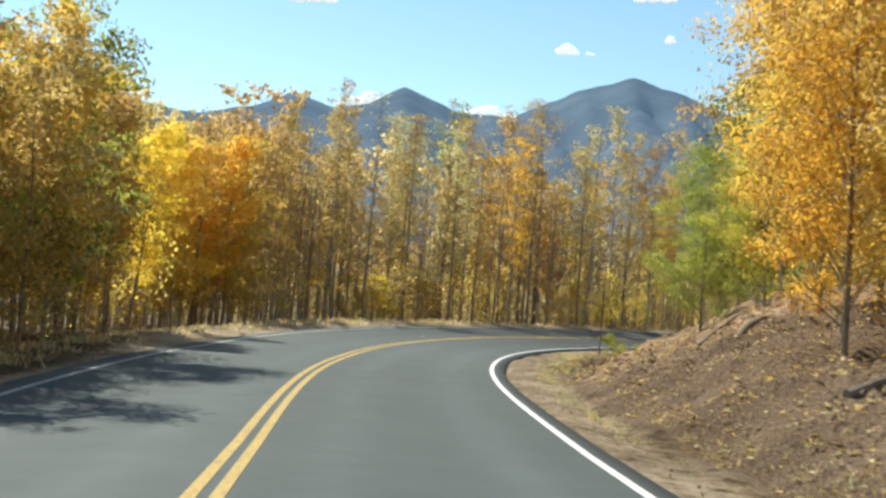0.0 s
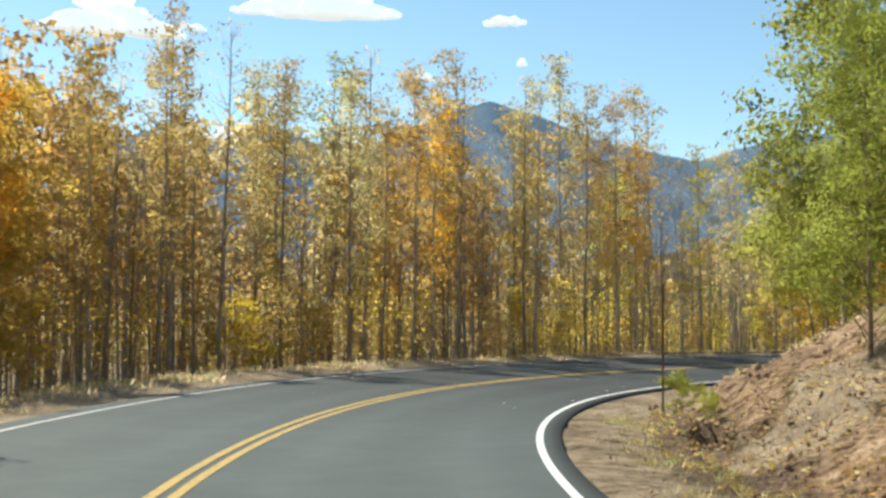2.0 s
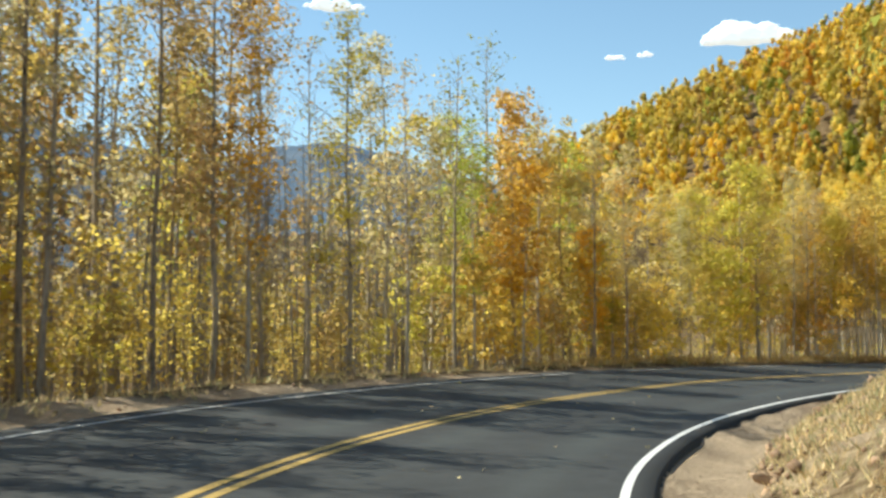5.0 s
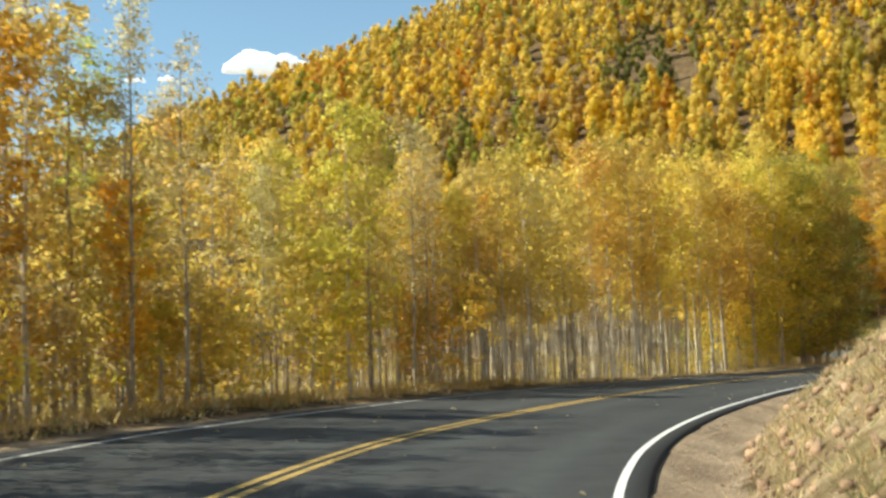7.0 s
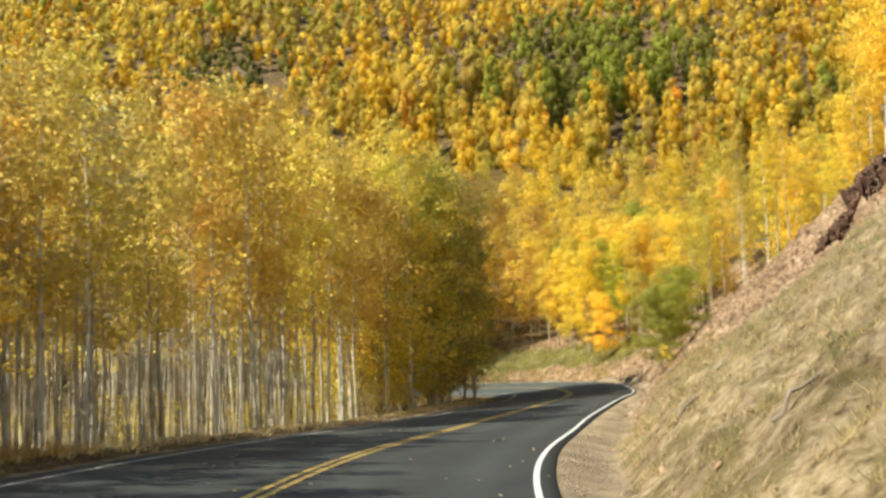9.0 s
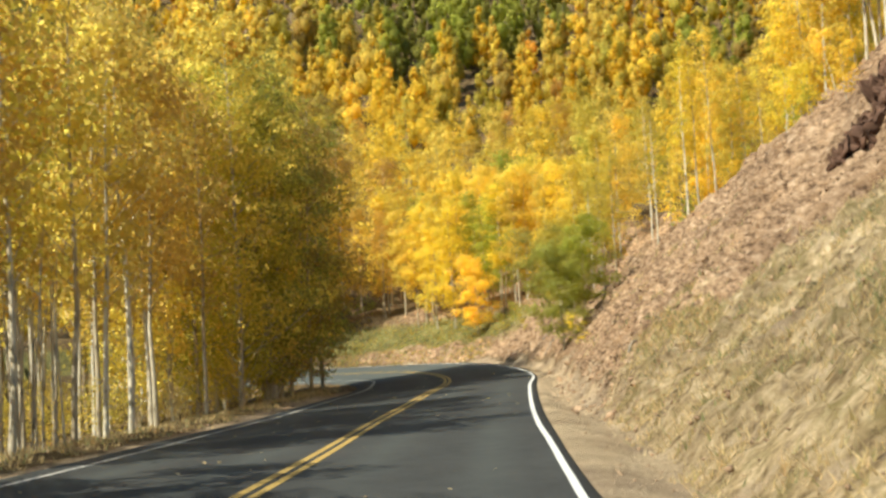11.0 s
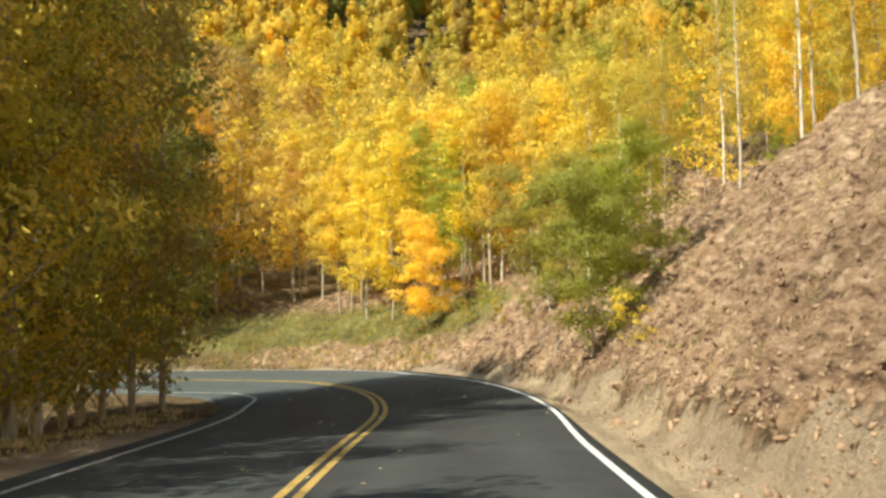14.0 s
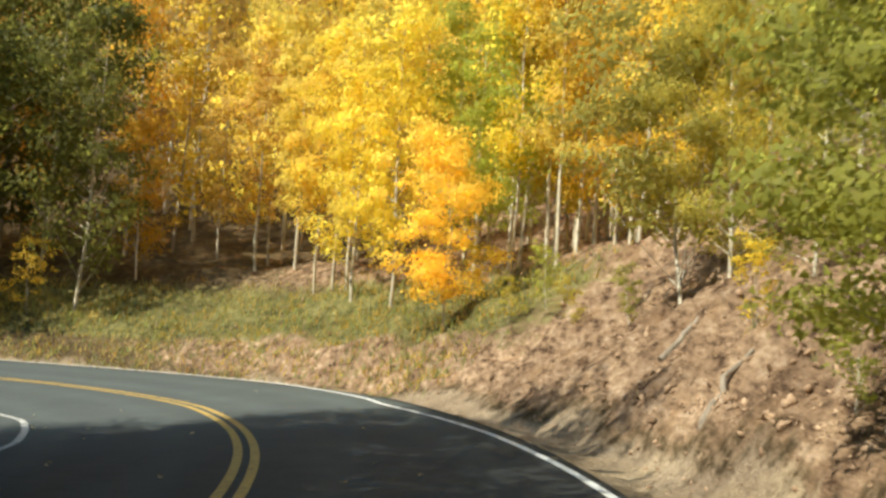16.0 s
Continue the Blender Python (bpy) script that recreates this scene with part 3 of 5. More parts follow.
def join(parts):
    vs, fs, n = [], [], 0
    for v, f in parts:
        vs.append(v)
        fs.append(f + n)
        n += len(v)
    return np.concatenate(vs), np.concatenate(fs)


def aspen_meshes(seed, **kw):
    wood, _, lv = aspen_shape(seed, **kw)
    return mesh_of("trunk", *wood, [BARK], True), mesh_of("crown", lv[0], lv[1], [LEAF], normals=lv[2])


KINDS = {
    # tall thin aspens whose leaves are half shed
    "thin": [dict(height=12.0, base=3.4, width=2.8, n_leaf=3000, leaf=0.082, n_limb=34, clump=0.21) for _ in range(4)],
    # close-grown, with clear lower trunks
    "stand": [dict(height=9.5, base=3.1, width=2.8, n_leaf=2600, leaf=0.115, n_limb=24, clump=0.27) for _ in range(4)],
    "bare": [dict(height=12.5, base=3.0, width=2.6, n_leaf=420, leaf=0.1, n_limb=64, clump=0.18) for _ in range(3)],
    # full crowns
    "full": [dict(height=9.5, base=1.9, width=3.0, n_leaf=5000, leaf=0.105, n_limb=28, clump=0.28) for _ in range(4)],
    # full to the ground
    "skirt": [dict(height=8.5, base=0.6, width=3.7, n_leaf=6400, leaf=0.108, n_limb=36, clump=0.31, full=0.22) for _ in range(3)],
    # dense, with fine leaves, close to the road
    "dense": [dict(height=8.5, base=0.4, width=4.4, n_leaf=30000, leaf=0.054, n_limb=60, clump=0.32, full=0.25) for _ in range(3)],
    # airy crowns that the sun comes through
    "airy": [dict(height=9.5, base=2.9, width=2.9, n_leaf=1900, leaf=0.115, n_limb=24, clump=0.29) for _ in range(4)],
    # tall and full to the ground
    "tall": [dict(height=13.0, base=0.15, width=4.2, n_leaf=7200, leaf=0.105, n_limb=46, clump=0.36, full=0.22) for _ in range(3)],
    # young, with drooping fine leaves
    "young": [dict(height=4.0, base=0.35, width=2.7, n_leaf=12000, leaf=0.058, n_limb=36, clump=0.20, full=0.3) for _ in range(2)],
    # low and wide
    "bush": [dict(height=4.0, base=0.5, width=4.0, n_leaf=9000, leaf=0.075, n_limb=42, clump=0.22, full=0.3, compact=True) for _ in range(2)],
    # narrow and full
    "column": [dict(height=9.5, base=1.7, width=2.9, n_leaf=4300, leaf=0.11, n_limb=30, clump=0.27, full=0.3, compact=True) for _ in range(4)],
    # knee-high growth
    "shrub": [dict(height=1.0, base=0.06, width=0.9, n_leaf=2600, leaf=0.036, n_limb=18, clump=0.09, lean=0.1, full=0.25) for _ in range(2)],
    "sapling": [dict(height=3.0, base=0.25, width=1.9, n_leaf=900, leaf=0.09, n_limb=12, clump=0.17, full=0.25) for _ in range(3)],
}
MESHES = {k: [aspen_meshes(100 * i + j, **kw) for j, kw in enumerate(v)] for i, (k, v) in enumerate(KINDS.items())}
TALL = {k: v[0]["height"] for k, v in KINDS.items()}
WORDS = {
    "thin": "slender aspen with sparse {} autumn leaves beside the road", "bare": "nearly bare aspen with a few {} leaves",
    "stand": "close-grown aspen with a clear pale trunk and {} leaves", "full": "aspen with a full crown of {} leaves", "skirt": "bushy aspen leafy to the ground in {}", "sapling": "low young aspen with {} leaves", "airy": "close-grown aspen with a clear pale trunk and thin {} leaves", "tall": "tall dense aspen leafy to the ground in {}", "dense": "broad aspen with a dense crown of fine {} leaves", "shrub": "knee-high leafy shrub in {} beside the ditch", "young": "young aspen with a pale stem and fine {} leaves", "bush": "low spreading young aspen with {} leaves", "column": "narrow aspen with a dense column of {} leaves",
}
HUE_WORDS = {"gold": "golden", "amber": "amber", "orange": "orange", "yellow": "bright yellow", "olive": "olive gold", "lime": "yellow green",
             "green": "green", "dark": "dark green", "tan": "tawny", "rust": "rusty amber", "umber": "brownish amber", "fresh": "light green", "moss": "olive green", "khaki": "khaki yellow", "honey": "honey yellow"}
TREES = []
BACK = []          # places, heights and hues of the trees behind the first ranks


def tree(x, y, kind, hue, height):
    tr, cr = MESHES[kind][int(rng.integers(len(MESHES[kind])))]
    z = float(ground_z([x], [y])[0]) - 0.08
    ob = new({"sapling": "aspen_sapling", "shrub": "roadside_shrub"}.get(kind, "aspen"))
    k = height / TALL[kind]
    ob.matrix_basis = pose(x, y, z, 0, 0, float(rng.uniform(0, 360))) @ Matrix.Diagonal((k * rng.uniform(0.9, 1.1), k, k, 1))
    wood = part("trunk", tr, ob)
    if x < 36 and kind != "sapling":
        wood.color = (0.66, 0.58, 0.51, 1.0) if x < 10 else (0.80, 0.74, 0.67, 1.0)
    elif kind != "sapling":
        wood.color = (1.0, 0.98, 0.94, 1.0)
    c = part("crown", cr, ob)
    h = np.array(HUES[hue]) * rng.uniform(0.85, 1.15) * np.array([1, rng.uniform(0.96, 1.1), 1])
    c.color = (*h, 1.0)
    TREES.append((x, y))
    return tagged(ob, WORDS[kind].format(HUE_WORDS[hue]), "shrub" if kind == "shrub" else "tree", "aspens along the road")


def choose(table):
    names = list(table)
    w = np.array([table[n] for n in names], float)
    return names[int(rng.choice(len(names), p=w / w.sum()))]


def spaced(x, y, gap):
    return all((x - a) ** 2 + (y - b) ** 2 > gap * gap for a, b in TREES[-400:])


def row(n, s0, s1, o0, o1, kinds, hues, heights, gap=1.0):
    """n trees scattered over a stretch beside the road; on the outer side o0, o1 count from the edge of the woods."""
    made = tries = 0
    while made < n and tries < n * 30:
        tries += 1
        s = rng.uniform(s0, s1)
        w = float(np.interp(s, WOODS_S, WOODS_O))
        o = o0 + (o1 - o0) * rng.uniform(0, 1) ** 1.3
        o = o if o0 > 0.5 else o - w
        x, y, _ = on_road(s, o)
        d = along(np.array([x]), np.array([y]))[1][0]
        if abs(d) < min(abs(o0) + (0 if o0 > 0.5 else w), 99) - 0.3 or not spaced(x, y, gap):
            continue
        kind, hue, tall = choose(kinds), choose(hues), rng.uniform(*heights)
        if (o0 < 0.5 and -o - w > 4.4 and kind != "bare") or o > 21:
            BACK.append((x, y, tall, hue))
            TREES.append((x, y))
        else:
            tree(x, y, kind, hue, tall)
        made += 1


# outer side, from the start round the bend to the left turn
row(24, 5, 18, 0.1, -8, {"full": 2, "skirt": 4}, {"amber": 3, "umber": 4, "rust": 2}, (4.2, 5.4), 1.0)
row(36, 18, 31, 0.1, -8, {"full": 2, "skirt": 4}, {"amber": 4, "umber": 3, "rust": 2, "gold": 1.5, "moss": 0.8}, (5.6, 7.1), 1.0)
row(28, 29, 44, -0.0, -7, {"full": 3, "thin": 1, "skirt": 3}, {"gold": 4, "amber": 4, "orange": 2, "umber": 1.2, "moss": 0.5}, (5.7, 7.6), 1.05)
row(36, 42, 66, -0.0, -11, {"thin": 1}, {"amber": 2, "tan": 2, "rust": 5, "umber": 2, "orange": 1, "moss": 0.5}, (8.4, 11.0), 1.0)
row(40, 42, 82, -0.0, -9, {"bare": 1}, {"tan": 3, "rust": 2, "amber": 2, "moss": 1}, (7.6, 10.8), 0.7)
row(12, 42, 72, -1.5, -4.3, {"bare": 1}, {"tan": 3, "rust": 3, "amber": 2}, (7.4, 9.4), 0.55)
row(26, 40, 68, -6.5, -16, {"thin": 1}, {"tan": 4, "rust": 3, "amber": 3}, (7.8, 10.0), 0.9)
row(13, 66, 82, -0.0, -9, {"thin": 1}, {"tan": 4, "amber": 2, "olive": 3, "lime": 1}, (7.0, 9.2), 1.0)
row(26, 78, 95, -0.0, -9, {"thin": 4, "bare": 1.5, "stand": 2}, {"amber": 2, "tan": 4, "khaki": 3, "olive": 2}, (5.6, 7.8), 0.9)
row(42, 88, 108, -0.0, -4.4, {"stand": 2, "airy": 3, "thin": 2}, {"khaki": 4, "tan": 2, "amber": 3, "olive": 1.5}, (6.0, 7.8), 0.8)
row(24, 106, 128, -0.0, -3.0, {"airy": 1}, {"khaki": 4, "amber": 3, "honey": 2}, (8.2, 10.2), 0.8)
row(28, 126, 147, -0.0, -7, {"tall": 1}, {"olive": 2, "honey": 6}, (10.6, 13.2), 1.1)
row(30, 74, 97, -0.2, -3.2, {"sapling": 1}, {"khaki": 3, "olive": 2, "amber": 3, "honey": 2}, (2.2, 3.9), 0.6)
row(18, 34, 95, 0.4, -3, {"sapling": 1}, {"gold": 3, "rust": 3, "olive": 2}, (1.2, 2.6), 0.8)

for x, y, k, h, z in (
        # trees on the first cut bank
        (7.8, 36.4, "dense", "green", 5.6), (8.9, 33.4, "dense", "olive", 5.0), (7.4, 19.0, "dense", "amber", 8.0), (7.4, 23.6, "dense", "amber", 8.2), (5.9, 17.6, "dense", "orange", 7.4), (6.7, 20.2, "dense", "amber", 8.0), (8.2, 22.6, "dense", "gold", 8.6), (6.3, 14.4, "dense", "amber", 7.2),
        (9.2, 25.0, "skirt", "amber", 8), (10.4, 22.0, "skirt", "gold", 8.5), (8.6, 17.2, "dense", "amber", 8.0), (10.5, 20.0, "full", "amber", 9), 
        (10.6, 43.4, "skirt", "green", 8.6), (12.4, 46.0, "skirt", "green", 8.2), (11.6, 41.4, "skirt", "dark", 8.0), (9.9, 42.6, "bush", "green", 3.2), (10.8, 45.4, "bush", "moss", 3.4),
        # tall ones across the bend
        (-0.1, 65.8, "thin", "moss", 12.6), (5.0, 66.2, "thin", "rust", 12.6), (3.4, 66.4, "thin", "rust", 12.2), (9.0, 66.0, "thin", "tan", 12.4),
        (13.2, 69.8, "thin", "rust", 12.0), (21.6, 69.4, "stand", "orange", 5.6), (22.2, 70.6, "stand", "amber", 7.9), (26.3, 72.4, "full", "orange", 4.4),
        (22.6, 73.0, "bare", "green", 10.5), (41.7, 78.0, "full", "yellow", 6.4),
        # the clump at the left turn
        (94.0, 82.4, "tall", "moss", 12.8), (92.4, 83.4, "tall", "olive", 12.8), (90.6, 82.0, "tall", "umber", 12.8), (88.6, 82.8, "tall", "moss", 12.8),
        (93.6, 85.0, "tall", "olive", 12.8), (86.0, 82.2, "tall", "umber", 12.8), (83.6, 81.6, "tall", "moss", 12.8), (91.0, 85.6, "tall", "olive", 12.8),
        # beyond the turn
        (109.2, 77.0, "young", "yellow", 3.9), (110.1, 73.3, "stand", "yellow", 7.4), (110.9, 74.9, "stand", "honey", 7.8), (111.6, 75.6, "stand", "yellow", 7.2), (109.9, 74.6, "stand", "honey", 6.8), (110.7, 75.7, "stand", "gold", 7.6), (111.2, 73.8, "stand", "yellow", 8.0), (109.2, 72.4, "stand", "olive", 7.0), (108.4, 72.8, "stand", "honey", 6.8), (113.1, 80.0, "column", "yellow", 6.4), (112.2, 78.8, "column", "yellow", 7.6), (115.4, 81.6, "column", "yellow", 6.6),
        (115.0, 81.0, "column", "yellow", 7.4), (114.2, 80.4, "column", "honey", 7.2), (113.4, 77.6, "column", "lime", 7.4), (112.4, 76.8, "column", "lime", 6.4), (111.3, 75.8, "column", "lime", 6.8),
        (111.9, 74.8, "column", "olive", 6.6), (110.6, 74.2, "column", "yellow", 7.6), (109.3, 73.0, "column", "yellow", 6.4), (107.6, 72.0, "column", "yellow", 7.2), (105.6, 70.8, "column", "yellow", 7.0),
        (116.4, 80.2, "column", "olive", 7.1), (117.8, 79.2, "column", "yellow", 8.4), (119.8, 80.6, "column", "yellow", 7.6), (117.6, 82.8, "column", "honey", 8.0), (120.2, 84.4, "column", "yellow", 8.1),
        (115.2, 77.4, "column", "yellow", 8.1), (117.0, 75.8, "column", "lime", 6.9), (114.2, 74.4, "column", "yellow", 7.9), (112.6, 72.2, "column", "yellow", 7.4), (110.2, 71.2, "column", "olive", 7.1),
        (108.2, 69.8, "column", "lime", 7.7), (106.4, 68.6, "column", "honey", 8.0), (119.0, 77.2, "column", "yellow", 8.7), (121.4, 78.8, "column", "yellow", 8.4), (122.4, 82.2, "column", "lime", 7.6),
        (115.8, 73.4, "column", "yellow", 8.4), (118.4, 74.2, "column", "olive", 7.9), (112.4, 70.0, "column", "yellow", 8.1), (120.8, 76.0, "column", "lime", 9.2), (104.0, 69.4, "column", "olive", 7.0),
        (118.8, 84.4, "column", "amber", 7.0), (121.6, 86.6, "column", "amber", 7.1), (124.6, 88.6, "stand", "amber", 11.5), (121.8, 90.0, "stand", "orange", 9.5), (123.2, 84.8, "stand", "amber", 10.0), (126.4, 89.4, "stand", "rust", 12.0),
        (117.9, 87.9, "skirt", "orange", 4.9), (115.7, 88.8, "skirt", "dark", 9.0), (118.6, 91.4, "skirt", "dark", 9.4), (119.8, 93.6, "skirt", "dark", 9.4),
        (118.0, 95.6, "skirt", "green", 9.0), (121.6, 96.2, "skirt", "dark", 10.0), (120.4, 95.4, "full", "amber", 11.0), (124.0, 93.8, "full", "rust", 11.0),
        (120.0, 98.4, "skirt", "dark", 10.0), (117.6, 99.4, "full", "green", 11.0), (127.8, 91.0, "full", "rust", 12.0), (115.6, 90.2, "sapling", "yellow", 2.2),
        # out of view, added to throw shade over the woods beyond the turn
        (112.8, 95.4, "skirt", "dark", 11.6), (113.4, 98.4, "skirt", "green", 12), (115.2, 96.8, "skirt", "dark", 12), (113.2, 101.5, "full", "umber", 12), (116.0, 100.2, "skirt", "dark", 12), (114.6, 92.6, "skirt", "dark", 10.6),
        # on and above the rubble bank
        (91.9, 71.2, "young", "fresh", 4.0), (88.4, 70.4, "sapling", "yellow", 1.2), (93.4, 70.2, "young", "lime", 3.8), (101.6, 72.2, "bush", "fresh", 4.0), (97.4, 70.9, "dense", "fresh", 3.9), (100.6, 71.6, "dense", "olive", 4.4), (95.6, 69.4, "thin", "olive", 5.2), (99.6, 70.0, "thin", "olive", 5.6), (98.0, 68.8, "thin", "olive", 6.2), (101.4, 69.6, "stand", "honey", 6.0),
        (97.2, 66.8, "thin", "olive", 7.0), (95.4, 65.4, "thin", "gold", 7.4), (99.0, 67.0, "thin", "honey", 7.0), (102.6, 70.8, "stand", "olive", 6.4), (94.2, 64.2, "thin", "yellow", 7.6), (96.6, 64.8, "stand", "gold", 7.6),
        (97.0, 71.6, "sapling", "gold", 1.0), (109.6, 76.4, "sapling", "yellow", 1.6), (106.4, 74.6, "sapling", "lime", 1.2), (92.6, 71.3, "sapling", "lime", 0.9),
        (104.6, 74.0, "sapling", "olive", 0.9), (103.0, 73.0, "sapling", "moss", 1.0), (107.0, 75.4, "sapling", "olive", 0.9),
        # young growth at the road's edge
        (5.5, 38.7, "shrub", "moss", 0.66), (5.7, 37.9, "shrub", "fresh", 0.38), (5.5, 37.3, "shrub", "moss", 0.3), (7.0, 42.4, "shrub", "moss", 0.4)):
    tree(x, y, k, h, z)
row(40, 126, 153, 14.5, 30, {"full": 4, "thin": 1}, {"yellow": 1.5, "gold": 4, "olive": 4, "amber": 2}, (7.5, 10), 1.5)
row(20, 124, 150, 14.6, 18.5, {"stand": 3, "thin": 1}, {"yellow": 3, "honey": 3, "olive": 2}, (6.2, 8.4), 0.8)
row(8, 128, 150, 12.5, 15, {"sapling": 1}, {"yellow": 2, "lime": 2, "gold": 1}, (1.5, 2.6), 1.0)


# ---- woods too many to count ----
def lump_arrays():
    bm = bmesh.new()
    bmesh.ops.create_icosphere(bm, subdivisions=1, radius=1)
    v = np.array([x.co[:] for x in bm.verts])
    f = np.array([[x.index for x in fc.verts] for fc in bm.faces])
    bm.free()
    return v, f


LUMP = lump_arrays()


def lumpy_crown(seed, height, base, width, n_lump, n_leaf, leaf):
    """Stem and crown of a small far tree: uneven clumps of foliage round a tapering axis, with loose leaves over them."""
    g = np.random.default_rng(seed)
    t = np.linspace(0, 1, 8)
    stem = np.column_stack([np.zeros((8, 2)), t * height])
    v = (np.arange(n_lump) + g.uniform(0.1, 0.9, n_lump)) / n_lump
    a = np.arange(n_lump) * 2.4 + g.uniform(-0.5, 0.5, n_lump)
    reach = width * 0.5 * (v + 0.15) ** 0.3 * (1.04 - v) ** 0.7
    c = np.column_stack([reach * 0.5 * np.cos(a), reach * 0.5 * np.sin(a), base + 0.1 * height + v * (height * 0.93 - base - 0.1 * height)])
    r = np.clip(reach * 0.48, 0.07 * width, None) * g.uniform(0.7, 1.15, n_lump)
    vs, fs, ns = [], [], []
    for k in range(n_lump):
        rough = 1 + g.normal(0, 0.2, (len(LUMP[0]), 1))
        vs.append(LUMP[0] * rough * r[k] * np.array([1, 1, 1.7]) + c[k])
        fs.append(LUMP[1] + k * len(LUMP[0]))
        ns.append(LUMP[0])
    vs, fs, ns = np.concatenate(vs), np.concatenate(fs), np.concatenate(ns)
    pick = g.integers(0, n_lump, n_leaf)
    d = g.normal(size=(n_leaf, 3)) + np.array([0, 0, 0.3])
    d /= np.linalg.norm(d, axis=1)[:, None]
    lv, lf, ln = leaves(c[pick] + d * np.array([1, 1, 1.6]) * (r[pick] * g.uniform(0.85, 1.6, n_leaf))[:, None], leaf, g, d, 0.8, d)
    lumps = (np.concatenate([vs, lv]), np.concatenate([fs, lf + len(vs)]), np.concatenate([ns, ln]))
    return None, tubes([stem], [(0.0076 * height + 0.008) * (1 - 0.88 * t)], 7), lumps


def woods(name, spots, hues, heights, label, n_leaf, leaf, width, base, seed, clump=0.4, limb=10, lumps=0):
    """Many small trees in one mesh of stems and one of leaves."""
    g = np.random.default_rng(seed)
    shapes = [lumpy_crown(seed * 50 + k, 9.0, base, width * (0.8 + 0.08 * k), lumps, n_leaf, leaf) for k in range(6)] if lumps else [
        aspen_shape(seed * 50 + k, height=1.0 * 9, base=base, width=width, n_leaf=n_leaf, leaf=leaf, n_limb=limb, clump=clump, full=0.35) for k in range(6)]
    z = ground_z(spots[:, 0], spots[:, 1]) - 0.1
    sv, sf, lv, lf, ln, tint, ns, nl = [], [], [], [], [], [], 0, 0
    for k in range(len(spots)):
        _, stem, lea = shapes[int(g.integers(6))]
        a, h = g.uniform(0, 6.283), heights[k] / 9.0
        rot = np.array([[math.cos(a), -math.sin(a), 0], [math.sin(a), math.cos(a), 0], [0, 0, 1]]) * h
        o = np.array([spots[k, 0], spots[k, 1], z[k]])
        v, f = stem
        v, f = v.reshape(8, 7, 3)[[0, 4, 7]][:, [0, 2, 5]].reshape(-1, 3), None
        sv.append(v @ rot.T + o)
        i, j = np.meshgrid(np.arange(2), np.arange(3), indexing="ij")
        q = i * 3 + j
        r = i * 3 + (j + 1) % 3
        sf.append(np.stack([q, r, r + 3, q + 3], -1).reshape(-1, 4) + ns)
        ns += len(v)
        v, f, out = lea
        ln.append(out @ rot.T / h)
        lv.append(v @ rot.T + o)
        lf.append(f + nl)
        nl += len(v)
        tint.append(np.tile(hues[k] * (g.uniform(0.82, 0.98) if lumps else g.uniform(0.86, 1.15)), (len(f), 1)))
    ob = tagged(new(name), label, "woods", kind="stuff")
    wood = tagged(part("trunks", mesh_of("trunks", np.concatenate(sv), np.concatenate(sf), [BARK], True), ob), kind="stuff")
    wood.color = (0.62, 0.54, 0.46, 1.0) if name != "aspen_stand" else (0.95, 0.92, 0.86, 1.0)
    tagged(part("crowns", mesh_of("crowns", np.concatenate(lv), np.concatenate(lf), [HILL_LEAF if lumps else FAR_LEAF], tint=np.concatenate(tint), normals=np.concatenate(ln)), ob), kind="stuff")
    return ob


def hue_array(n, table, g):
    names = list(table)
    w = np.array([table[k] for k in names], float)
    return np.array([HUES[k] for k in names])[g.choice(len(names), n, p=w / w.sum())]


def thinned(pts, gap):
    """Drops points closer than gap to an earlier one (coarse cells)."""
    seen, out = set(), []
    for p in pts:
        c = (int(p[0] / gap), int(p[1] / gap))
        if c not in seen:
            seen.add(c)
            out.append(p)
    return np.array(out)


g = np.random.default_rng(21)
woods("aspen_stand", np.array([b[:2] for b in BACK]), np.array([HUES[b[3]] for b in BACK]), np.array([b[2] for b in BACK]),
      "second ranks of autumn aspens behind the roadside trees", 1250, 0.15, 2.7, 2.4, 5, 0.27, 24)
# behind the roadside belt
spots = on_road(g.uniform(4, 150, 1500), -g.uniform(14, 55, 1500))[:, :2]
spots = spots[np.abs(along(spots[:, 0], spots[:, 1])[1]) > 13]
spots = thinned(spots, 1.7)
sx, sd = along(spots[:, 0], spots[:, 1])
thin_out = (sx < 50) | (sx > 80) | (g.uniform(size=len(sx)) < 0.3)
spots = spots[((sx < 80) & thin_out) | ((sx < 96) & (np.abs(sd) > 17)) | ((sx > 130) & (np.abs(sd) < 26))][:560]
sx = along(spots[:, 0], spots[:, 1])[0]
hu = np.where((sx > 84)[:, None], hue_array(len(spots), {"olive": 5, "gold": 2, "tan": 2, "dark": 1}, g),
              hue_array(len(spots), {"tan": 4, "rust": 4, "amber": 2, "gold": 1, "moss": 1}, g))
woods("aspen_woods", spots, hu, np.interp(sx, (60, 78, 92, 110, 130), (9.0, 7.0, 6.0, 9.5, 12)) * g.uniform(0.8, 1.15, len(spots)),
      "thick stand of autumn aspens behind the roadside trees", 240, 0.24, 2.8, 3.0, 3, 0.3)
# the hillside
n = 30000
hx, hy = g.uniform(112, 330, n), g.uniform(20, 330, n)
far = np.abs(along(hx, hy)[1])
ok = (far > 12) & (hx > 112 + np.clip(100 - hy, 0, 60) * -0.1)
bare = (bald(hx, hy) > 0.15) & (g.uniform(size=n) > 0.12)
bearing = np.degrees(np.arctan2(-(hx - 20), hy - 58))
ok &= ~bare & (bearing > -102) & (bearing < -28) & (np.hypot(hx - 20, hy - 58) < np.interp(bearing, (-100, -76, -66, -60), (212, 226, 262, 290)))
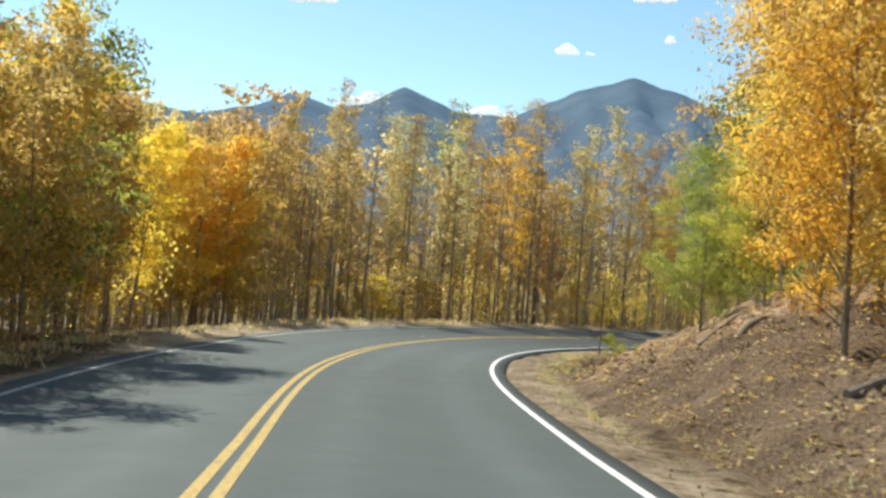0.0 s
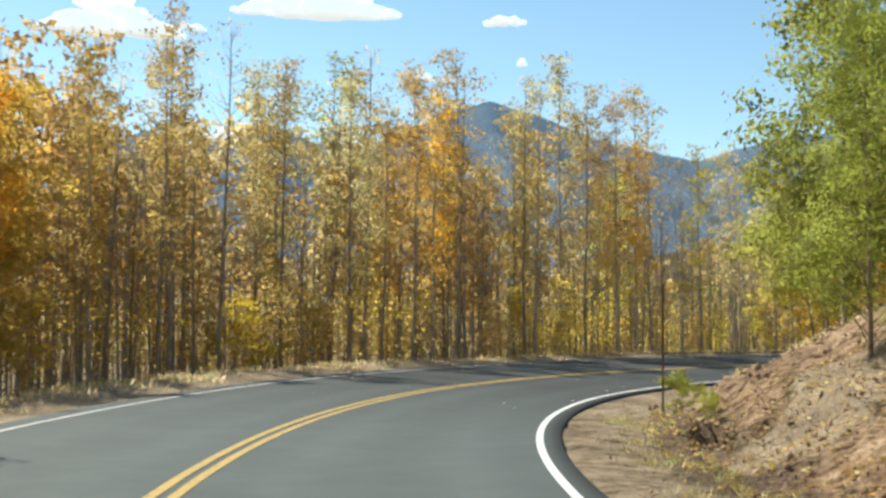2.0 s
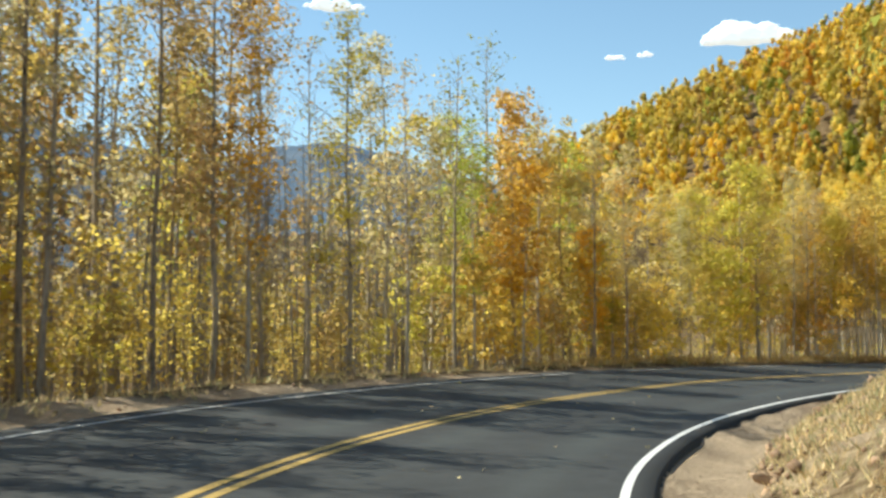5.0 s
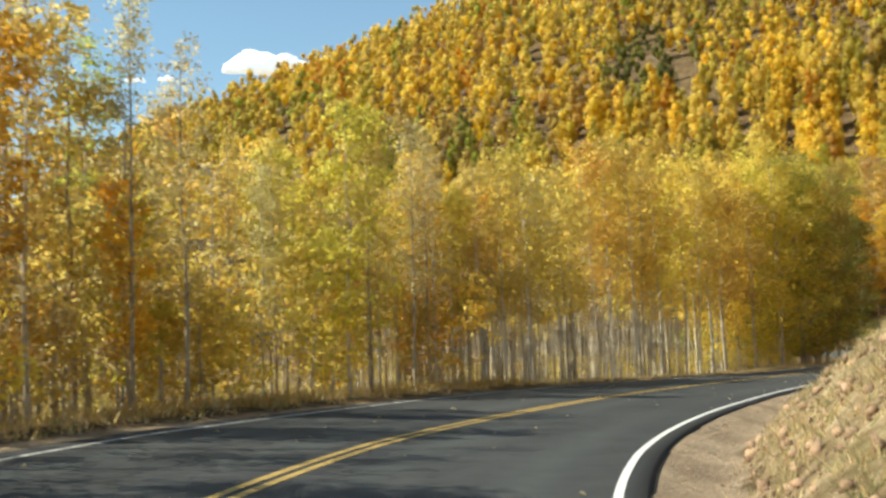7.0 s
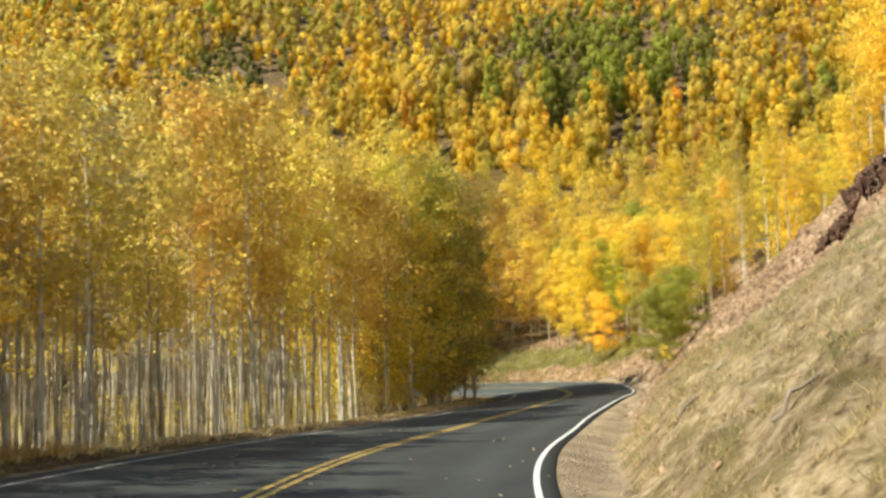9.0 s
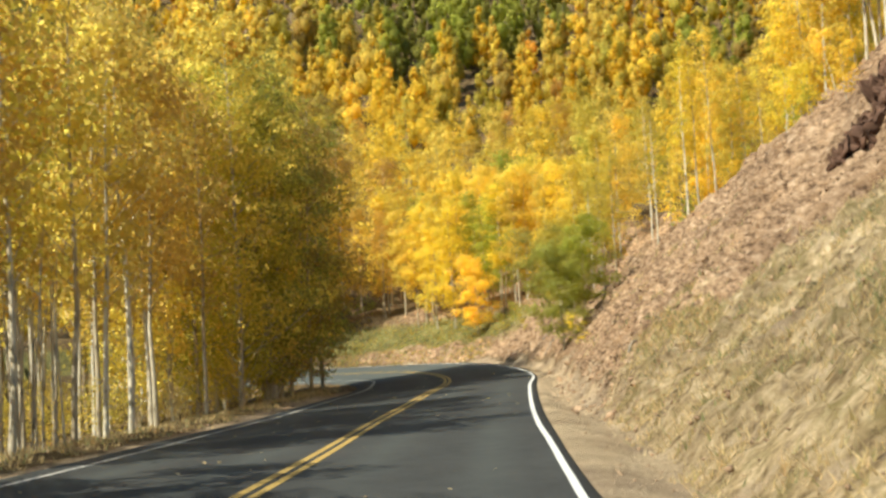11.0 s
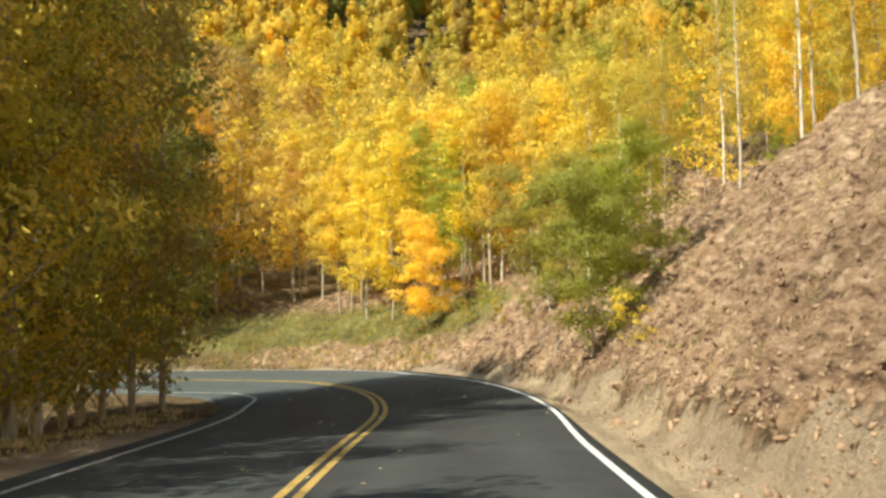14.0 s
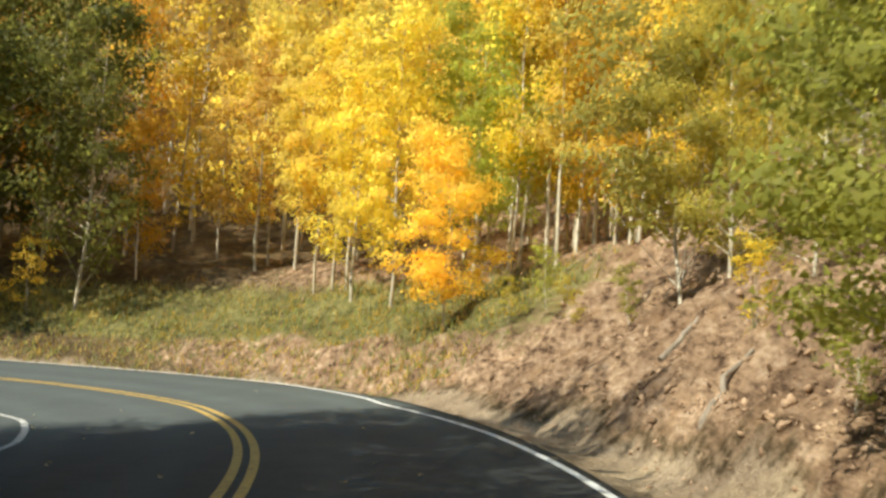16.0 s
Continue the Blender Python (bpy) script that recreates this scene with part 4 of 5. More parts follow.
spots = np.stack([hx, hy], 1)[ok]
spots = thinned(spots, 3.5)
spots = spots[np.argsort(np.hypot(spots[:, 0] - 60, spots[:, 1] - 70))][:5000]
near = np.hypot(spots[:, 0] - 82, spots[:, 1] - 73) < 78
nv = smooth_noise(spots[:, 0], spots[:, 1], 16, 1.0) + 0.15 * g.normal(size=len(spots))
greens = np.exp(-((spots[:, 0] - 200) / 24) ** 2 - ((spots[:, 1] - 88) / 17) ** 2) * 1.6
scrub = bald(spots[:, 0], spots[:, 1]) > 0.12
hu = np.where(scrub[:, None], hue_array(len(spots), {"dark": 2, "moss": 2}, g), np.where((nv + greens > 0.95)[:, None], hue_array(len(spots), {"moss": 3.5, "lime": 6}, g),
              np.where((nv > 0.25)[:, None], hue_array(len(spots), {"lime": 1.5, "olive": 4, "khaki": 3, "honey": 2}, g),
                       hue_array(len(spots), {"gold": 5, "honey": 4.5, "amber": 1.2, "orange": 0.6, "yellow": 2.5, "olive": 2.5}, g))))
tall = g.uniform(6.2, 10.4, len(spots))
remote = np.hypot(spots[:, 0] - 50, spots[:, 1] - 68) > 140
mid = ~near & ~remote
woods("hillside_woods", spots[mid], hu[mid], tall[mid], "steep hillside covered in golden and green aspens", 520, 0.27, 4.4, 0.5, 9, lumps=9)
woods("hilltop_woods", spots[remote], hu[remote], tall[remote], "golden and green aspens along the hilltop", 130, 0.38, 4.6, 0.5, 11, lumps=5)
woods("slope_woods", spots[near], hu[near], tall[near] * 0.84, "golden aspens rising behind the left turn", 1300, 0.16, 3.0, 1.2, 10, 0.30, 22)
# low growth under the belt
spots = on_road(g.uniform(14, 150, 1300), -g.uniform(5.6, 20, 1300))[:, :2]
us, uo = along(spots[:, 0], spots[:, 1])
spots = spots[np.abs(uo) > np.interp(us, WOODS_S, WOODS_O) + 0.3][:800]
woods("undergrowth", spots, np.where((along(spots[:, 0], spots[:, 1])[0] < 80)[:, None], hue_array(len(spots), {"tan": 3, "khaki": 3, "honey": 3, "rust": 1.5}, g), hue_array(len(spots), {"olive": 4, "tan": 4, "honey": 3, "yellow": 1}, g)), g.uniform(0.5, 1.0, len(spots)) * np.interp(along(spots[:, 0], spots[:, 1])[0], (80, 92), (3.0, 1.5)),
      "low tawny undergrowth between the aspen trunks", 260, 0.30, 7.0, 0.5, 14, 1.0, 12)


def thicket(name, n, seed, s0, s1, gap, deep, tall, twigs, mat, label):
    """Crowded thin stems behind the edge of the woods, each with a few upswept twigs."""
    g = np.random.default_rng(seed)
    s = g.uniform(s0, s1, n)
    p = on_road(s, -np.interp(s, WOODS_S, WOODS_O) - gap - g.uniform(0, deep, n))
    z = ground_z(p[:, 0], p[:, 1]) - 0.1
    paths, radii = [], []
    for k in range(n):
        h = g.uniform(*tall)
        lean = g.normal(0, 0.04 * h, 2)
        t = np.array([0.0, 0.5, 1.0])
        stem = np.column_stack([p[k, 0] + lean[0] * t, p[k, 1] + lean[1] * t, z[k] + h * t])
        paths.append(stem)
        radii.append((0.012 + 0.005 * h) * np.array([1, 0.7, 0.15]))
        for _ in range(twigs):
            u, a, r = g.uniform(0.3, 0.95), g.uniform(0, 6.283), g.uniform(0.5, 1.3)
            o = stem[0] * (1 - u) + stem[2] * u
            paths.append([o, o + np.array([math.cos(a) * r, math.sin(a) * r, r * 0.7])])
            radii.append([0.014, 0.004])
    return tagged(new(name, mesh_of(name, *tubes(paths, radii, 4 if twigs < 4 else 3), [mat], True)), label, "woods", kind="stuff")


thicket("bare_thicket", 600, 61, 36, 86, 2.0, 13, (3.5, 8.5), 7, TWIG, "grey leafless stems and twigs crowded among the aspens")
thicket("pale_poles", 330, 62, 95, 118, 0.1, 6.5, (3.0, 5.2), 1, BARK, "thin pale young aspen stems crowded behind the roadside trees")


# ---- grass, rubble, litter ----
def blades(name, s, off, length, table, label, seed, lean=0.5, width=0.022):
    g = np.random.default_rng(seed)
    n = len(s)
    p = on_road(s, off)
    p[:, 2] = ground_z(p[:, 0], p[:, 1]) - 0.02
    a = g.uniform(0, 6.283, n)
    side = np.stack([np.cos(a), np.sin(a), np.zeros(n)], 1) * width * g.uniform(0.6, 1.4, n)[:, None]
    tip = p + np.column_stack([g.normal(0, lean, (n, 2)), np.ones(n)]) * (length * g.uniform(0.5, 1.3, n))[:, None]
    v = np.stack([p - side, p + side, tip], 1).reshape(-1, 3)
    me = mesh_of(name, v, np.arange(3 * n).reshape(n, 3), [BLADE], tint=hue_array(n, table, g))
    return tagged(new(name, me), label, "grass", kind="stuff")


HUES.update(straw=(0.76, 0.61, 0.35), hay=(0.58, 0.46, 0.24), sage=(0.34, 0.35, 0.17), meadow=(0.36, 0.40, 0.12))


def tufted(n, s0, s1, o0, o1, g, spread=0.16, per=14):
    c = n // per
    s, o = np.repeat(g.uniform(s0, s1, c), per), np.repeat(g.uniform(o0, o1, c), per)
    return s + g.normal(0, spread, c * per), o + g.normal(0, spread, c * per)


blades("dry_grass", *tufted(60000, 52, 119, 4.8, 16, g, 0.13, 22), 0.14, {"straw": 5, "hay": 3, "sage": 1}, "dry straw-coloured grass on the cut bank", 31, 0.6, 0.012)
blades("dry_grass", *tufted(15000, 54, 119, 5.2, 14, g, 0.11, 70), 0.15, {"sage": 3, "hay": 4, "straw": 1}, "olive and brown grass tufts dotted over the straw slope", 37, 0.7, 0.012)
blades("dry_grass", *tufted(14000, 46, 76, 4.7, 9, g, 0.14, 40), 0.13, {"straw": 4, "hay": 3, "sage": 1.5}, "dry grass tufts among the stones of the low bank", 38, 0.6, 0.012)
blades("verge_grass", *tufted(12000, 16, 148, -6.6, -4.7, g), 0.15, {"hay": 4, "straw": 2, "sage": 1}, "thin dry grass along the gravel shoulder", 32)
blades("verge_grass", *tufted(4200, 4, 40, 4.4, 5.3, g, 0.14, 26), 0.09, {"sage": 4, "hay": 2.5, "umber": 2, "moss": 1.5}, "dull olive and brown grass tufts along the ditch", 33, 0.6, 0.01)
blades("verge_grass", *tufted(5200, 76, 99, -6.6, -5.0, g, 0.2, 30), 0.30, {"umber": 3, "hay": 3, "rust": 1}, "tall brown grass at the edge of the woods", 39, 0.6, 0.014)
blades("verge_grass", *tufted(2600, 117.5, 122.5, 5.7, 7.4, g, 0.2, 20), 0.16, {"sage": 2, "hay": 5, "straw": 2}, "greenish grass tufts on the rubble bank", 35)
blades("verge_grass", *tufted(2400, 108, 150, 4.9, 10, g, 0.12, 20), 0.16, {"hay": 4, "straw": 3, "sage": 2}, "dry grass tufts scattered over the rubble bank", 36)
blades("meadow_grass", *tufted(14000, 157, 174, 4.6, 9.4, g, 0.3), 0.20, {"meadow": 2, "sage": 3.5, "khaki": 4}, "green and yellow roadside grass below the woods", 34)


def rock_arrays(seed, sub):
    bm = bmesh.new()
    bmesh.ops.create_icosphere(bm, subdivisions=sub, radius=0.5)
    g = np.random.default_rng(seed)
    q = g.normal(size=(13, 3))
    q /= np.linalg.norm(q, axis=1)[:, None]
    v = np.array([x.co[:] for x in bm.verts])
    for d, lim in zip(q, g.uniform(0.08, 0.33, 13)):
        over = np.clip(v @ d - lim, 0, None)
        v -= over[:, None] * d
    v += g.normal(0, 0.018, v.shape)
    v *= g.uniform(0.5, 1.35, 3)
    f = np.array([[x.index for x in fc.verts] for fc in bm.faces])
    bm.free()
    return v, f


def clod_arrays(seed):
    """A small angular lump of eight faces."""
    g = np.random.default_rng(seed)
    v = np.array([(1, 0, 0), (-1, 0, 0), (0, 1, 0), (0, -1, 0), (0, 0, 1), (0, 0, -1)]) * 0.5 * g.uniform(0.6, 1.3, (6, 1)) + g.normal(0, 0.1, (6, 3))
    f = np.array([(0, 2, 4), (2, 1, 4), (1, 3, 4), (3, 0, 4), (2, 0, 5), (1, 2, 5), (3, 1, 5), (0, 3, 5)])
    return v * g.uniform(0.6, 1.3, 3), f


def rubble(name, n, s0, s1, o0, o1, sizes, label, seed, flat=1.0):
    g = np.random.default_rng(seed)
    shapes = [clod_arrays(seed * 9 + k) for k in range(8)]
    shapes = [(v * np.array([1.0, 1.0, flat]), f) for v, f in shapes]
    s, o = g.uniform(s0, s1, n), o0 + (o1 - o0) * g.uniform(0, 1, n) ** 1.5
    keep = (s < 104) | (s > 119) | (g.uniform(size=n) < 0.3)
    s, o = s[keep], o[keep]
    n = len(s)
    p = on_road(s, o)
    p[:, 2] = ground_z(p[:, 0], p[:, 1])
    vs, fs, k0 = [], [], 0
    for k in range(n):
        v, f = shapes[int(g.integers(8))]
        sz = sizes[0] * (sizes[1] / sizes[0]) ** (g.uniform() ** 2.2)
        e = np.array(Euler(g.uniform(0, 6.283, 3) * np.array([flat, flat, 1.0]) + np.array([0.5 * (1 - flat), 0, 0])).to_matrix())
        vs.append(v @ e.T * sz + p[k] + [0, 0, sz * 0.12])
        fs.append(f + k0)
        k0 += len(v)
    return tagged(new(name, mesh_of(name, np.concatenate(vs), np.concatenate(fs), [ROCK])), label, "rubble", kind="stuff")


rubble("bank_rubble", 8000, 104, 166, 4.5, 16, (0.02, 0.11), "loose brown rubble on the cut bank", 41)
rubble("bank_shards", 11000, 112, 152, 4.9, 15, (0.04, 0.19), "flat tan and brown shards lying down the cut bank", 49, 0.28)
rubble("bank_stones", 2600, 42, 80, 4.7, 11, (0.03, 0.20), "scattered tan stones on the low bank", 42)
rubble("shoulder_gravel", 1300, 8, 150, -6.6, -4.1, (0.03, 0.12), "gravel crumbs on the shoulder", 43)
rubble("bank_debris", 5200, 20, 46, 5.6, 12, (0.02, 0.10), "small stones and clods on the first cut bank", 45)
rubble("foot_rocks", 260, 119, 152, 4.2, 5.6, (0.04, 0.17), "tan rocks tumbled along the foot of the bank", 46)
rubble("slope_clods", 900, 58, 103, 5.0, 14, (0.03, 0.16), "brown stones and clods dotted over the straw slope", 47)
rubble("litter_stones", 9500, 2, 44, 4.9, 12, (0.018, 0.085), "small pale stones and bark chips among the leaf litter", 48, 0.45)
rubble("roadside_gravel", 2200, -2, 150, 4.0, 5.6, (0.018, 0.07), "loose gravel between the asphalt and the bank", 44)


def fallen(name, s, off, table, label, seed, size=0.08, lift=0.012):
    g = np.random.default_rng(seed)
    p = on_road(s, off, lift)
    wild = np.abs(off) > EDGE
    p[wild, 2] = ground_z(p[wild, 0], p[wild, 1]) + 0.03
    v, f = leaves(p, size, g, np.tile([0, 0, 3.0], (len(p), 1)))
    return tagged(new(name, mesh_of(name, v, f, [BLADE], tint=hue_array(len(s), table, g))), label, "leaves", kind="stuff")


fallen("fallen_leaves", g.uniform(-4, 42, 22000), 4.9 + 8.5 * g.uniform(0, 1, 22000) ** 1.3, {"hay": 2, "rust": 3, "umber": 4, "tan": 3}, "fallen brown and orange leaves on the bank", 51, 0.055)
fallen("road_leaves", g.uniform(40, 160, 260), g.uniform(-3.6, 3.6, 260), {"straw": 3, "gold": 1, "hay": 3}, "dry leaves scattered on the asphalt", 52, 0.05)


LEDGE = (72.2, 62.5, 71.0, 59.4)          # from and to, in plan


def boulder(x, y, size, seed):
    v, f = rock_arrays(seed, 3)
    me = mesh_of("boulder", v * size, f, [ROCK])
    ob = new("boulder", me)
    ob.matrix_basis = pose(x, y, float(ground_z([x], [y])[0]) + size * 0.05, 0, 0, seed * 37 % 360)
    return tagged(ob, "rough pinkish brown boulder half sunk in the bank", "rock", "boulders on the banks")


for k, (x, y, sz) in enumerate(((68.5, 69.6, 0.5), (80.6, 70.35, 0.5), (83.4, 70.7, 0.42), (77.6, 69.9, 0.4), (87.9, 70.9, 0.32), (84.2, 71.0, 0.75), (12.0, 50.6, 0.5), (95.6, 71.6, 0.4), (94.2, 71.8, 0.45), (97.2, 71.4, 0.4),
                                (8.0, 41.5, 0.45), (6.2, 36.3, 0.3), (80.0, 69.95, 0.5), (83.3, 70.35, 0.42), (80.9, 69.9, 0.35), (35.6, 63.75, 0.5), (47.0, 65.9, 0.25), (44.1, 64.6, 0.3), (72.2, 69.4, 0.6), 
                                (90.4, 71.8, 0.5), (87.0, 70.8, 0.6), (100.4, 72.8, 0.5), (9.6, 45.0, 0.4), (15.0, 53.6, 0.35), (64.0, 68.8, 0.4))):
    boulder(x, y, sz * 0.85, 60 + k)

def rock_ledge():
    """A broken scarp: angular blocks stacked down the slope below the turf edge."""
    g = np.random.default_rng(14)
    base = (LEDGE[0], LEDGE[1], float(ground_z([LEDGE[0]], [LEDGE[1]])[0]))
    ob = new("rock_ledge")
    ob.matrix_basis = pose(*base)
    shapes = []
    for k in range(6):
        v, f = rock_arrays(140 + k, 2)
        shapes.append(mesh_of("block", v * np.array([1.0, 0.8, 1.5]), f, [RED_ROCK]))
    for k in range(160):
        u, w = g.uniform(-0.08, 1.08), g.uniform(-1.0, 0.9)
        x = LEDGE[0] + (LEDGE[2] - LEDGE[0]) * u - 0.45 * w
        y = LEDGE[1] + (LEDGE[3] - LEDGE[1]) * u + 0.75 * w
        b = part("block", shapes[k % 6], ob)
        b.matrix_basis = pose(x - base[0], y - base[1], float(ground_z([x], [y])[0]) - base[2] + 0.14, *g.uniform(-25, 25, 2), g.uniform(0, 360)) @ Matrix.Scale(g.uniform(0.45, 1.15), 4)
    return tagged(ob, "dark red-brown broken rock scarp below the turf edge", "rock")


rock_ledge()


def log(a, b, r, seed, label):
    """A fallen stem between two places on the ground."""
    g = np.random.default_rng(seed)
    t = np.linspace(0, 1, 7)
    p = np.array(a)[None] * (1 - t[:, None]) + np.array(b)[None] * t[:, None]
    z = ground_z(p[:, 0], p[:, 1])
    lift = np.maximum(z[0] * (1 - t) + z[-1] * t, z)
    p = np.column_stack([p + g.normal(0, 0.03, p.shape), lift + r * 0.6])
    v, f = tubes([p], [r * (1 - 0.45 * t) * g.uniform(0.9, 1.1, 7)], 8)
    caps = [np.arange(8), np.arange(8) + 48]
    me = bpy.data.meshes.new("log")
    me.from_pydata([tuple(c) for c in v], [], [tuple(int(i) for i in q) for q in f] + [tuple(int(i) for i in c) for c in caps])
    me.materials.append(SNAG)
    return tagged(new("fallen_log", me), label, "log")


log((5.2, 24.6), (6.6, 26.6), 0.055, 1, "weathered fallen limb lying on the cut bank")
log((5.4, 22.0), (6.9, 23.6), 0.07, 2, "broken grey branch lying on the bank")
log((95.6, 72.4), (96.6, 71.7), 0.05, 3, "bleached dead branch among the rubble")
log((99.2, 72.6), (100.0, 71.9), 0.05, 7, "grey dead branch on the rubble")
log((69.2, 68.6), (70.4, 67.6), 0.04, 8, "weathered branch among the rubble")
for k in range(9):
    log((174 + 2.1 * k, 134.5 + 1.5 * k + 3 * math.sin(k * 2.1)), (176.5 + 2.1 * k, 138.0 + 1.5 * k + 3 * math.sin(k * 2.1 + 1)), 0.16, 20 + k, "grey fallen trunk on the open stony patch of the hillside")
for a, c in (((49.7, 65.1), (49.7, 64.1)), ((46.9, 65.6), (47.3, 64.9)), ((51.1, 64.2), (51.4, 63.1)), ((39.5, 63.8), (39.9, 63.3))):
    log(a, c, 0.03, int(a[0]), "bleached dead branch lying on the straw slope")
log((4.6, 13.5), (5.9, 14.6), 0.06, 4, "short weathered branch on the leaf litter")


def marker_post(x, y, height):
    """A thin rusty U-channel post with punched holes down its web."""
    z = float(ground_z([x], [y])[0]) - 0.1
    ob = new("marker_post")
    ob.matrix_basis = pose(x, y, z, 0.6, 0.4, -20)
    w, d, t = 0.036, 0.024, 0.007
    sec = np.array([(-w / 2, 0), (-w / 2, d), (-w / 2 + t, d), (-w / 2 + t, t), (w / 2 - t, t), (w / 2 - t, d), (w / 2, d), (w / 2, 0)])
    v = np.concatenate([np.column_stack([sec, np.full(8, h)]) for h in (0.0, height * 0.5, height)])
    f = [(r * 8 + i, r * 8 + (i + 1) % 8, r * 8 + 8 + (i + 1) % 8, r * 8 + 8 + i) for r in range(2) for i in range(8)]
    me = bpy.data.meshes.new("channel")
    me.from_pydata([tuple(c) for c in v], [], f + [(16, 17, 18, 19), (16, 19, 20, 23), (20, 21, 22, 23)])
    me.materials.append(RUST)
    part("channel", me, ob)
    hv, hf = tubes([[(0, -0.004, 0), (0, 0.002, 0)]], [[0.006, 0.006]], 8)
    bolt = mesh_of("bolt", hv, hf, [RUST])
    for k in range(3):
        part("bolt", bolt, ob).location = (0, 0, height - 0.08 - 0.1 * k)
    return tagged(ob, "thin rusty brown steel marker post beside the ditch", "post")


marker_post(5.12, 38.6, 2.3)


def culvert(x, y, radius, length, turn):
    """The open end of a corrugated drain pipe, with a wall of its own thickness."""
    t = np.linspace(0, length, 19)
    rib = radius + 0.012 * np.cos(np.arange(19) * math.pi)
    outer, inner = np.column_stack([t, 0 * t, 0 * t]), np.column_stack([t[::-1], 0 * t, 0 * t])
    v, f = tubes([np.concatenate([outer, inner])], [np.concatenate([rib, rib[::-1] - 0.012])], 14)
    ob = new("culvert_pipe", mesh_of("culvert_pipe", v, f, [RUST], True))
    ob.matrix_basis = pose(x, y, float(ground_z([x], [y])[0]) + radius * 0.45, 0, 4, turn)
    return tagged(ob, "rusty corrugated culvert pipe end in the ditch hollow", "culvert")


culvert(5.3, 35.75, 0.16, 1.5, 62)

# ---- distance ----
RIDGE = ((60, 6), (30, 7.5), (12, 7.8), (9.6, 8.4), (7.8, 9.2), (5.9, 8.6), (4.2, 9.0), (2.5, 9.9), (0.2, 8.9), (-2.7, 8.8), (-5.5, 10.1), (-8.4, 10.95), (-10.9, 10.2),
         (-13.5, 9.1), (-18, 8.0), (-21.3, 8.9), (-24.9, 9.2), (-26.6, 8.7), (-29.6, 7.7), (-36, 6.6), (-60, 6))


def mountains():
    m, nt, b = material("haze_blue_mountain", 1.0, 0.0)
    co = place(nt)
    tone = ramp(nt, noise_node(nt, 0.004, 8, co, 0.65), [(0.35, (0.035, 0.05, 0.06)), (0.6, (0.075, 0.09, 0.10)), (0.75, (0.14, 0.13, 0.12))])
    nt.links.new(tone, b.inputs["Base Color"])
    # blue distance haze is painted on as an even emission
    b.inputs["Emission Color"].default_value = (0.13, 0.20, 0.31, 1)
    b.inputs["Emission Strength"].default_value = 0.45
    az = np.radians(np.arange(58, -58.1, -0.33))
    rr = np.linspace(420, 3500, 60)
    e = np.interp(-np.degrees(az), [-k[0] for k in RIDGE], [k[1] for k in RIDGE])
    top = np.tan(np.radians(e)) * 3300
    A, R = np.meshgrid(az, rr)
    q = np.clip((R - 420) / (3300 - 420), 0, 1.1)
    x, y = -np.sin(A) * R, np.cos(A) * R
    spur = smooth_noise(np.degrees(A) * 6, R * 0.03, 14, 1.3) + 0.5 * smooth_noise(np.degrees(A) * 6, R * 0.05, 4, 4.1)
    prof = np.where(q <= 1, q ** 1.55, 1 - (q - 1) * 6)
    z = -16 + (top[None] + 16) * prof * (1 + 0.20 * spur * (1 - np.clip(q, 0, 1)) * 2.2)
    z += 5 * smooth_noise(x, y, 40, 2.2) * q
    n = len(az)
    i, j = np.meshgrid(np.arange(n - 1), np.arange(len(rr) - 1))
    a = (j * n + i).ravel()
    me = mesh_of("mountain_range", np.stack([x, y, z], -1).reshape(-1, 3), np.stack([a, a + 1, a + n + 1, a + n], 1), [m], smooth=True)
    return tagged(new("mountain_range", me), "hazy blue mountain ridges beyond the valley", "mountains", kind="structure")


mountains()


